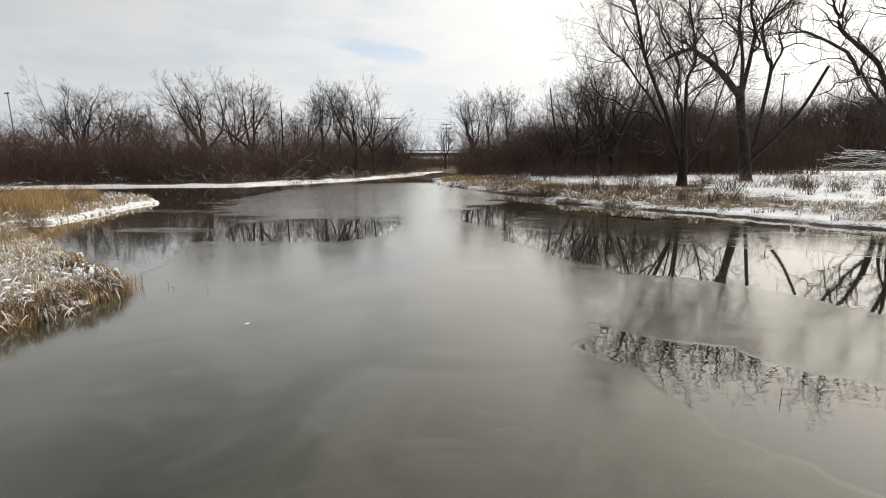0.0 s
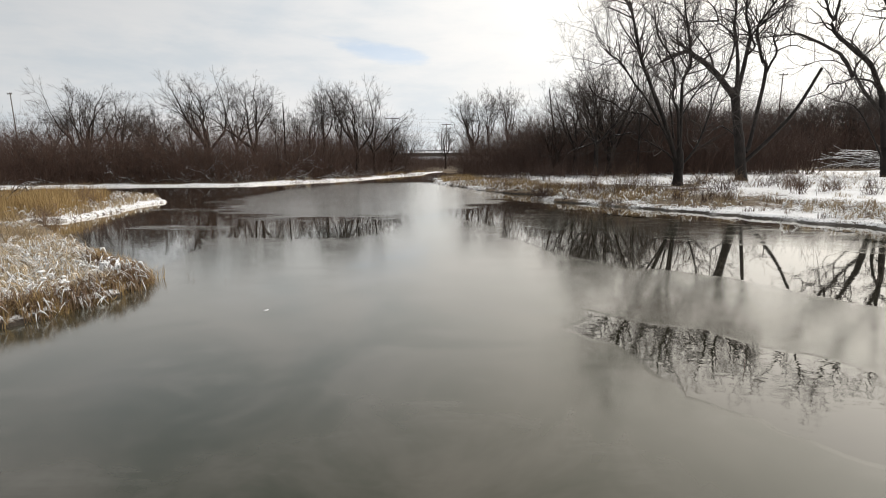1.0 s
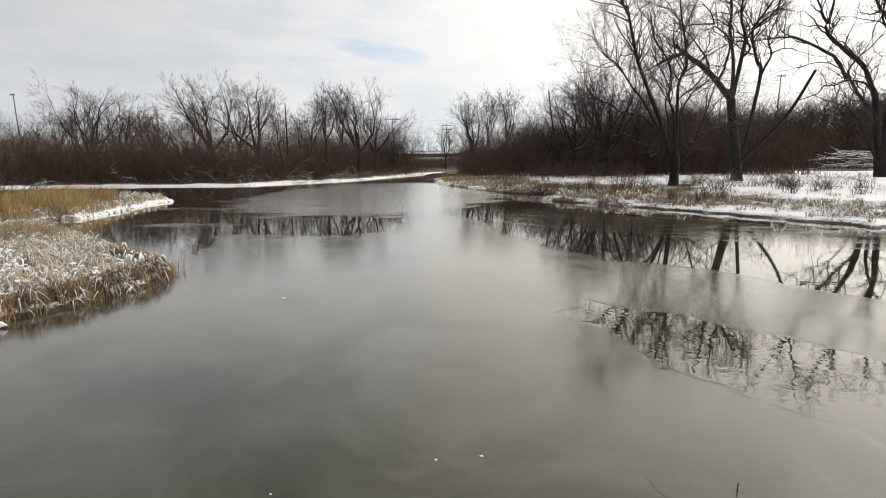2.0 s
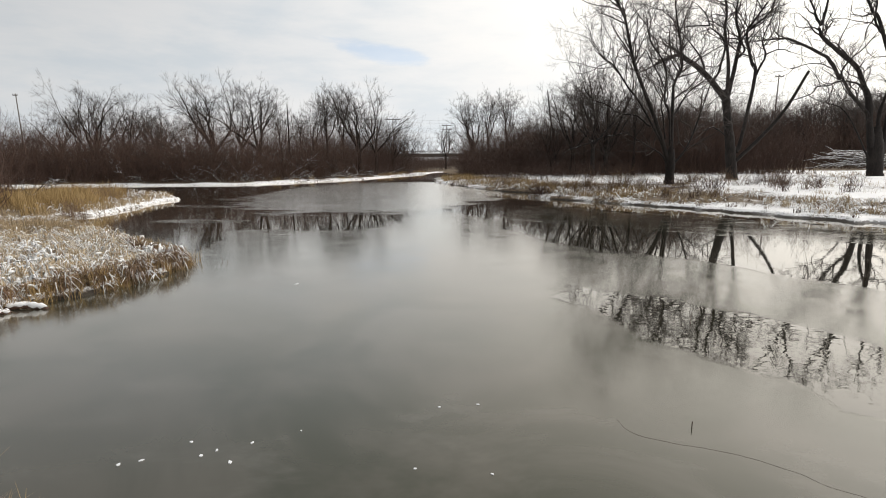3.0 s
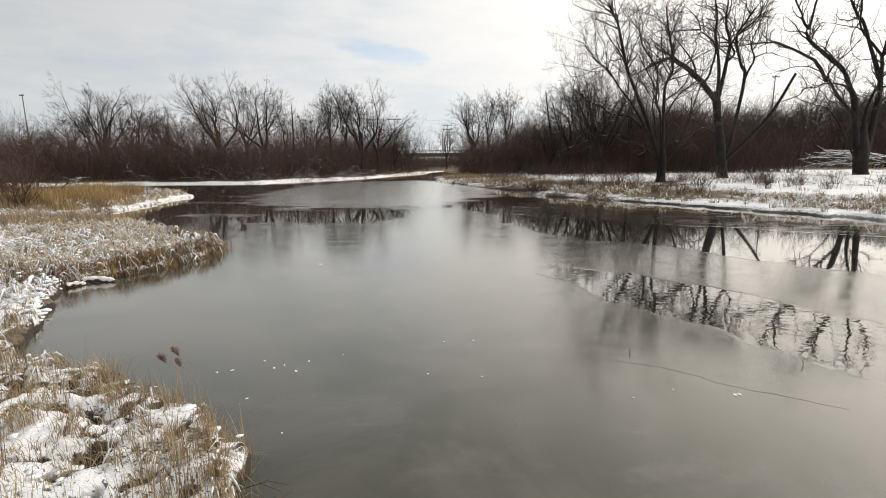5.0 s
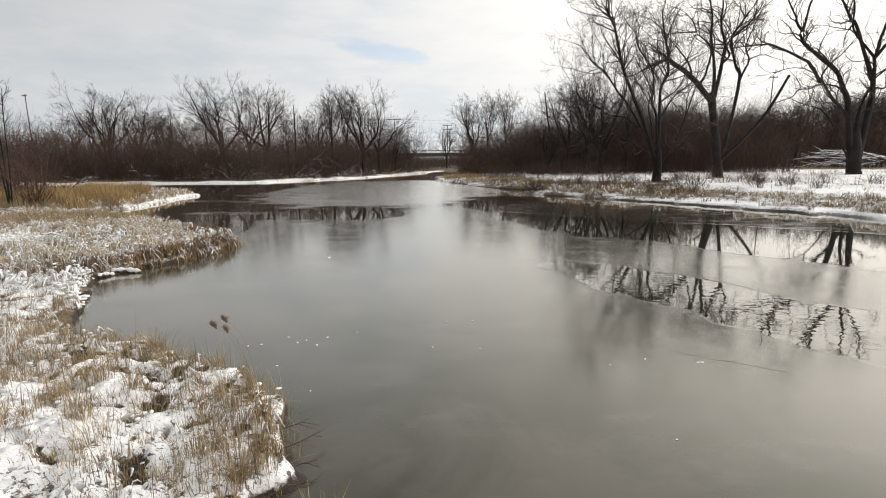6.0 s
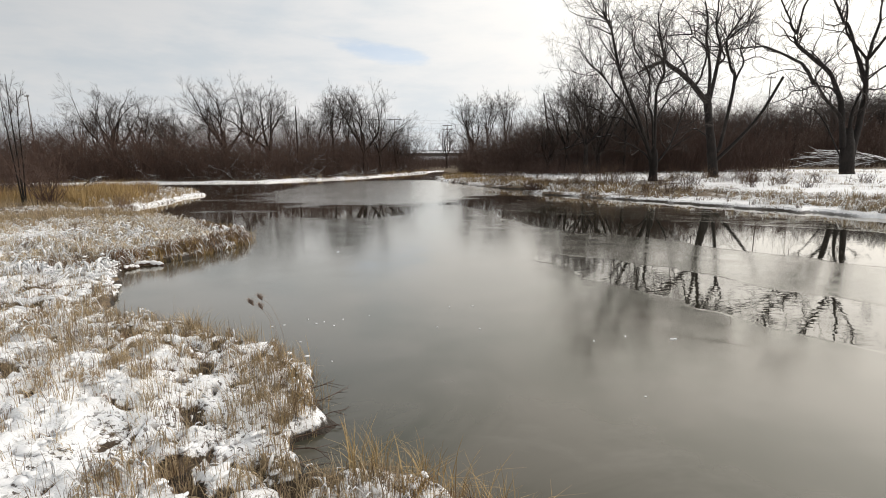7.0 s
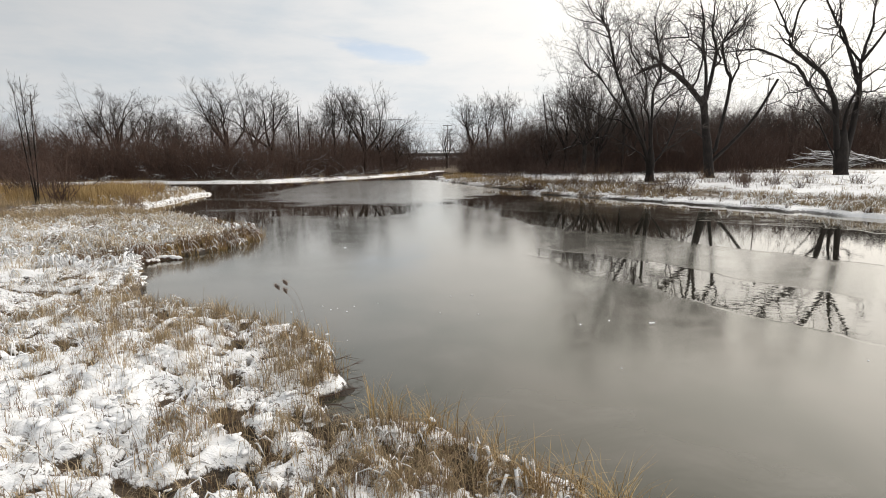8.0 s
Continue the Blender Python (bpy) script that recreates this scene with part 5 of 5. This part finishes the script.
bush(5.5, 49.5, 1.0, 60, 0.02, "brown tussock at the tip of the bank", BRUSH, 1.6, 0.7, 74)
bush(22.5, 43.5, 1.1, 40, 0.016, "dry weeds beside a tree", RUST_BRUSH, 1.0, 0.5, 75)
rng = np.random.default_rng(77)
for k in range(34):
    x, y = float(rng.uniform(8, 30)), float(rng.uniform(30, 47))
    if float(inland(x, y)) > 1.2:
        mat, words = ((BRUSH, "low dark bare shrub in the bank grass"), (RUST_BRUSH, "low russet shrub in the bank grass"))[k % 2]
        bush(x, y, float(rng.uniform(0.6, 1.6)), 30, 0.014, words, mat, float(rng.uniform(0.5, 1.1)), 0.5, 400 + k)
bush(-22.5, 60.8, 0.8, 60, 0.02, "dark tussock standing in the shallows", BRUSH, 1.2, 0.6, 76)


def sapling(x, y, tall, seed):
    """Three close upright stems with short side twigs."""
    rng = np.random.default_rng(seed)
    ob = tagged(new("sapling"), "slender bare sapling with upright stems in golden grass", "tree")
    twigs = Acc()
    for k, (dx, top, r) in enumerate(((-0.5, 0.93, 0.05), (0.05, 1.0, 0.06), (0.6, 0.88, 0.045))):
        line = smooth_line([(0.05 * k, 0.04 * k, -0.1), (0.35 * dx, 0.1 * k, 0.35 * tall * top), (0.75 * dx + 0.05, 0, 0.7 * tall * top), (dx, 0.1, tall * top)], 4)
        stem = Acc()
        tube(stem, line, np.linspace(r, 0.014, len(line)), 7)
        part("stem", stem.mesh("stem", BARK), ob)
        for a in rng.integers(4, len(line) - 1, 22):
            d = unit(np.array((rng.normal() * 0.5, rng.normal() * 0.5, 1.0)))
            grow([twigs, twigs], line[a], d, rng.uniform(0.45, 1.1), 0.014, 2, 3, rng, 0.5, 0.12, (3, 3, 3, 4), 0.006)
    part("crown", twigs.mesh("crown", TWIG), ob, "fine bare twigs")
    ob.matrix_basis = pose(x, y, float(height(x, y)))


sapling(-27.6, 23.9, 8.0, 81)
bush(-40.5, 37.0, 3.4, 70, 0.024, "leafless brown bush behind golden reeds", wide=1.6, lean=0.5, seed=83)

# ---------------------------------------------------------------- fallen tree and branches with snow


def fallen_tree():
    """A trunk on the ground; its limbs reach away nearly level, arching a little, with forked twigs."""
    rng = np.random.default_rng(91)
    ob = tagged(new("fallen_tree"), "fallen bare tree with snow lying along its branches", "fallen tree")
    ob.matrix_basis = pose(78, 80, float(height(78, 80)))
    trunk = Acc()
    tube(trunk, smooth_line([(12, 0, 0.5), (4, 0, 0.9), (-2, 0.3, 1.3), (-6, 0, 1.5)], 4), np.linspace(0.5, 0.32, 13), 9, 0.08)
    part("trunk", trunk.mesh("trunk", DEADWOOD), ob)
    twigs = Acc()
    for k in range(19):
        x0, reach = rng.uniform(-8, -1), rng.uniform(8, 15)
        z0, z1 = rng.uniform(0.7, 1.9), 0.25 + 2.9 * (k + rng.random()) / 19
        y0, y1 = rng.normal() * 0.4, rng.normal() * 2.0
        tip = max(x0 - reach, -20.5 + rng.uniform(0, 2))
        arch = rng.uniform(-0.1, 0.55)
        pts = smooth_line([(x0, y0, z0), (x0 + 0.35 * (tip - x0), y0 + 0.3 * y1, z0 + 0.45 * (z1 - z0) + arch), (x0 + 0.7 * (tip - x0), y0 + 0.7 * y1, z0 + 0.8 * (z1 - z0) + arch * 0.8), (tip, y0 + y1, z1)], 4)
        pts = pts + rng.normal(size=pts.shape) * 0.05
        limb = Acc()
        r = rng.uniform(0.1, 0.19)
        tube(limb, pts, np.linspace(r, 0.045, len(pts)), 6, 0.08)
        part("limb", limb.mesh("limb", DEADWOOD), ob)
        for a in rng.integers(3, len(pts) - 1, 5):
            d = unit(pts[a + 1] - pts[a]) + np.array((0, rng.normal() * 0.25, rng.normal() * 0.22))
            l = rng.uniform(1.2, 3.4)
            tube(twigs, [pts[a], pts[a] + d * l * 0.5 + rng.normal(size=3) * 0.06, pts[a] + d * l + (0, 0, rng.normal() * 0.15)], (0.06, 0.045, 0.025), 4)
    for v in twigs.v:
        v[:, 2] = np.maximum(v[:, 2], 0.06)
    part("crown", twigs.mesh("crown", DEADWOOD), ob)


fallen_tree()


def fallen_branch(x, y, length, turn, rise, seed, label="fallen branch with a line of snow on it"):
    rng = np.random.default_rng(seed)
    acc = Acc()
    grow([acc, acc], (0, 0, 0.15), unit(np.array((1.0, 0, rise))), length * 0.55, 0.06, 1, 3, rng, -0.05, 0.14, (4, 4, 3, 3), 0.02)
    ob = tagged(new("fallen_branch", acc.mesh("fallen_branch", BRANCH_SNOW)), label, "branch", "snowy branches on the banks")
    ob.matrix_basis = pose(x, y, float(height(x, y)), 0, 0, turn)


for k, (x, y, l, a, rise) in enumerate([(-33.0, 66.0, 6, 150, 0.35), (-31, 66.5, 5, 20, 0.25), (-27, 68, 6, 160, 0.3), (-23.5, 73, 6, 170, 0.45), (-21.5, 76, 6, 10, 0.3),
                                        (-19.5, 78, 5, 150, 0.5), (-17.5, 80, 5, 30, 0.4), (-24.5, 70, 5, 15, 0.2), (-38, 66, 5, 165, 0.3), (4.5, 56, 3, 20, 0.1),
                                        (-29, 29.5, 3, 20, 0.5), (-35.5, 66.5, 6, 35, 0.6), (-30, 67.2, 6, 145, 0.7), (-25.5, 71.5, 7, 25, 0.55), (-22.6, 75, 6, 140, 0.8),
                                        (-20.4, 78, 6, 40, 0.6), (-18.4, 79.5, 6, 160, 0.5), (-40.5, 65.5, 6, 20, 0.5), (-45, 65, 5, 155, 0.6)]):
    fallen_branch(x, y, l, a, rise, 100 + k)

# ---------------------------------------------------------------- reeds, ice chips, twigs in the ice


def plume_reed(x, y, z0, tall, lean, turn, seed):
    rng = np.random.default_rng(seed)
    stem, head = Acc(), Acc()
    line = smooth_line([(0, 0, 0), (0.1 * lean, 0, 0.4 * tall), (0.45 * lean, 0, 0.8 * tall), (lean, 0, tall)], 3)
    tube(stem, line, np.linspace(0.003, 0.0016, len(line)), 4)
    n = 120
    t = rng.random(n)
    root = line[-1] + (line[-2] - line[-1]) * t[:, None] * 0.9
    blades(head, root, 0.075, 0.005, 1.7, rng)
    ob = tagged(new("reed"), "single dry reed with a drooping brown plume", "reed", "plumed reeds at the bank")
    part("stem", stem.mesh("stem", PLUME), ob)
    part("plume", head.mesh("plume", PLUME, False), ob, "feathery brown plume")
    ob.matrix_basis = pose(x, y, z0, 0, 0, turn)


plume_reed(-2.64, -0.3, 0.2, 0.86, -0.4, 0, 111)
plume_reed(-2.58, -0.24, 0.2, 0.93, -0.34, 6, 112)
plume_reed(-2.66, -0.22, 0.2, 0.76, -0.3, -10, 113)


def chip(x, y, size, seed):
    rng = np.random.default_rng(seed)
    bm = bmesh.new()
    n = 9
    top = [bm.verts.new((size * math.cos(2 * math.pi * i / n) * rng.uniform(0.5, 1.1), 0.7 * size * math.sin(2 * math.pi * i / n) * rng.uniform(0.5, 1.1), 0.004)) for i in range(n)]
    low = [bm.verts.new((v.co.x * 1.1, v.co.y * 1.1, -0.004)) for v in top]
    bm.faces.new(top)
    for i in range(n):
        bm.faces.new((top[i - 1], low[i - 1], low[i], top[i]))
    bmesh.ops.recalc_face_normals(bm, faces=bm.faces)
    ob = tagged(new("ice_chip", bm_mesh("ice_chip", bm, CHIP)), "small white chip of frost on the ice", "ice chip", "frost chips on the ice")
    ob.matrix_basis = pose(x, y, 0.0055, 0, 0, float(rng.uniform(0, 180)))


CHIPS = [(-3.49, 1.65, 0.032), (-3.3, 1.72, 0.026), (-2.96, 2.06, 0.024), (-2.73, 1.81, 0.026), (-2.61, 1.91, 0.024), (-2.38, 1.7, 0.03), (-2.29, 2.05, 0.022), (-2.74, 0.88, 0.022),
         (-0.49, 1.61, 0.018), (-0.28, 2.84, 0.02), (0.2, 2.91, 0.022), (3.49, 1.03, 0.034), (2.71, 1.15, 0.016), (2.12, 0.93, 0.014), (-1.83, 2.29, 0.014), (0.27, 1.53, 0.018),
         (3.43, 1.01, 0.035), (2.22, -1, 0.014), (-4, 9, 0.05), (6, -0.7, 0.02), (-2.02, 0.09, 0.014)]
for k, (x, y, size) in enumerate(CHIPS):
    chip(x, y, size, 200 + k)


def ice_twig(x, y, tall, seed):
    rng = np.random.default_rng(seed)
    acc = Acc()
    stems(acc, [np.zeros(3)], tall, 0.5, 0.006, rng, 3)
    tagged(new("twig", acc.mesh("twig", BRUSH)), "thin dark twig frozen into the ice", "twig", "twigs frozen in the ice").matrix_basis = pose(x, y, 0.05)


for k, (x, y, tall) in enumerate([(-7.2, 11.9, 0.16), (-6.9, 11.6, 0.1), (-6.0, 11.5, 0.12), (2.6, 2.4, 0.07), (4.3, 6.0, 0.15), (4.9, 1.9, 0.07)]):
    ice_twig(x, y, tall, 300 + k)

def edge_twig(x, y, length, turn, seed):
    """A dark dead stick that juts from the bank low over the water."""
    rng = np.random.default_rng(seed)
    acc = Acc()
    line = smooth_line([(-0.25, 0, 0.06), (0, 0, 0.09), (0.5 * length, 0.05 * rng.normal(), 0.1 + 0.05 * rng.random()), (length, 0.1 * rng.normal(), 0.05 + 0.1 * rng.random())], 3)
    tube(acc, line, np.linspace(0.008, 0.003, len(line)), 5)
    for a in (4, 6, 7):
        d = np.array((0.1 + 0.1 * rng.random(), 0.1 * rng.normal(), 0.04 * rng.normal()))
        tube(acc, [line[a], line[a] + d * 0.6, line[a] + d], (0.004, 0.003, 0.0018), 4)
    tagged(new("twig", acc.mesh("twig", BRUSH)), "dark dead stick jutting from the bank over water", "twig", "sticks at the bank edge").matrix_basis = pose(x, y, 0, 0, 0, turn)


for k, (x, y, length, turn) in enumerate([(-1.78, -2.05, 0.4, 5), (-1.8, -2.3, 0.45, -12), (-1.72, -1.7, 0.3, 20), (-1.85, -1.3, 0.35, 8), (-1.7, -2.5, 0.3, -35), (-2.0, -0.95, 0.28, 30), (-1.5, -2.75, 0.3, -60)]):
    edge_twig(x, y, length, turn, 320 + k)


def snowy_log(x, y, length, r, turn, seed):
    rng = np.random.default_rng(seed)
    ob = tagged(new("log"), "short dark log under a thick cap of snow at the water", "log", "snow-capped logs at the bank")
    wood, cap = Acc(), Acc()
    line = smooth_line([(-0.5 * length, 0, 0.0), (-0.15 * length, 0.06 * length, 0.02), (0.2 * length, 0.02 * length, 0.0), (0.5 * length, -0.04 * length, -0.03)], 4)
    tube(wood, np.concatenate([line[:1], line, line[-1:]]), [0.01, *np.linspace(r, r * 0.7, len(line)), 0.01], 9, 0.1)
    top = line[1:-1] + (0, 0, r * 0.75)
    tube(cap, np.concatenate([line[:1] + (0, 0, r * 0.7), top, line[-1:] + (0, 0, r * 0.7)]), [0.01, *(r * rng.uniform(0.6, 1.25, len(top))), 0.01], 9, 0.28)
    part("wood", wood.mesh("wood", BRUSH), ob)
    part("snow_cap", cap.mesh("snow_cap", SNOW), ob, "thick white snow")
    ob.matrix_basis = pose(x, y, r * 0.8, 0, 0, turn)


snowy_log(-9.0, 6.9, 0.8, 0.055, 12, 341)
snowy_log(-9.25, 6.5, 0.4, 0.045, 60, 342)

crack = Acc()
line = smooth_line([(1.79, 2.57), (1.93, 2.22), (2.34, 2.04), (2.86, 1.84), (3.19, 1.6), (3.4, 1.35), (3.74, 1.13), (4.07, 0.95), (4.56, 0.65)], 6)
line = line + np.stack([0.03 * (vnoise(line[:, 0], line[:, 1], 6.0) - 0.5), 0.05 * (vnoise(line[:, 0] + 9, line[:, 1], 5.0) - 0.5)], 1)
tube(crack, np.concatenate([line, np.full((len(line), 1), 0.004)], 1), np.full(len(line), 0.0011), 5)
tagged(new("ice_crack", crack.mesh("ice_crack", BRUSH)), "thin dark refrozen crack in the river ice", "crack", kind="structure")

# ---------------------------------------------------------------- poles, wires, bridge


def utility_pole(x, y, tall, arm, label, arms=1):
    ob = tagged(new("utility_pole"), label, "utility pole", "poles of the power line")
    z = float(height(x, y))
    post = Acc()
    tube(post, [(0, 0, -0.3), (0, 0, tall * 0.5), (0, 0, tall)], (0.22, 0.17, 0.13), 8)
    part("post", post.mesh("post", POLE), ob)
    for k in range(arms):
        zz = tall - 0.5 - 1.8 * k
        bm = bmesh.new()
        bmesh.ops.create_cube(bm, size=1, matrix=Matrix.Translation((0, -0.25, zz)) @ Matrix.Diagonal((arm, 0.2, 0.26, 1)))
        bmesh.ops.bevel(bm, geom=bm.edges[:], offset=0.03, segments=1)
        part("crossarm", bm_mesh("crossarm", bm, POLE), ob)
        for s in (-0.46, 0, 0.46):
            ins = Acc()
            tube(ins, [(s * arm, -0.25, zz + 0.13), (s * arm, -0.25, zz + 0.3), (s * arm, -0.25, zz + 0.45)], (0.09, 0.14, 0.05), 8)
            part("insulator", ins.mesh("insulator", STEEL), ob)
    ob.matrix_basis = pose(x, y, z)


utility_pole(-137.7, 155, 24.5, 1.5, "tall wooden power pole behind the woods")
utility_pole(-24.0, 200, 19.8, 5.8, "wooden power pole with a wide crossarm")
utility_pole(-35.8, 220, 21.2, 5.0, "wooden power pole behind bare trees", 2)
utility_pole(-2.4, 210, 18.2, 4.0, "wooden power pole beside the river", 2)
utility_pole(96.4, 150, 16.0, 2.4, "power pole on the wooded hill")


def wire(x0, x1, y, z, sag):
    acc = Acc()
    t = np.linspace(0, 1, 25)
    tube(acc, np.stack([x0 + (x1 - x0) * t, np.full(25, y), z - sag * 4 * t * (1 - t)], 1), np.full(25, 0.02), 4)
    tagged(new("power_line", acc.mesh("power_line", STEEL)), "thin sagging power line wire", "cable", "wires of the power line")


for z in (20.0, 18.9, 16.9, 15.0, 13.4, 11.6):
    wire(-140, -24, 203, z + 1.0, 1.6)
    wire(-24, 60, 203, z, 1.2)


def bridge():
    ob = tagged(new("bridge"), "low dark concrete road bridge across the river", "bridge")
    ob.matrix_basis = pose(-9, 196, 0)

    def box(name, x, z, sx, sy, sz, mat=CONCRETE):
        bm = bmesh.new()
        bmesh.ops.create_cube(bm, size=1, matrix=Matrix.Translation((x, 0, z)) @ Matrix.Diagonal((sx, sy, sz, 1)))
        bmesh.ops.bevel(bm, geom=bm.edges[:], offset=0.06, segments=1)
        part(name, bm_mesh(name, bm, mat), ob)

    box("deck", 0, 5.2, 70, 8, 1.3)
    for x in (-24, -8, 8, 24):
        box("pier", x, 2.2, 1.2, 7, 4.7)
    for x in np.arange(-34, 34.1, 4):
        box("post", x, 6.35, 0.25, 0.25, 1.0)
    box("rail", 0, 6.85, 70, 0.3, 0.2)


bridge()
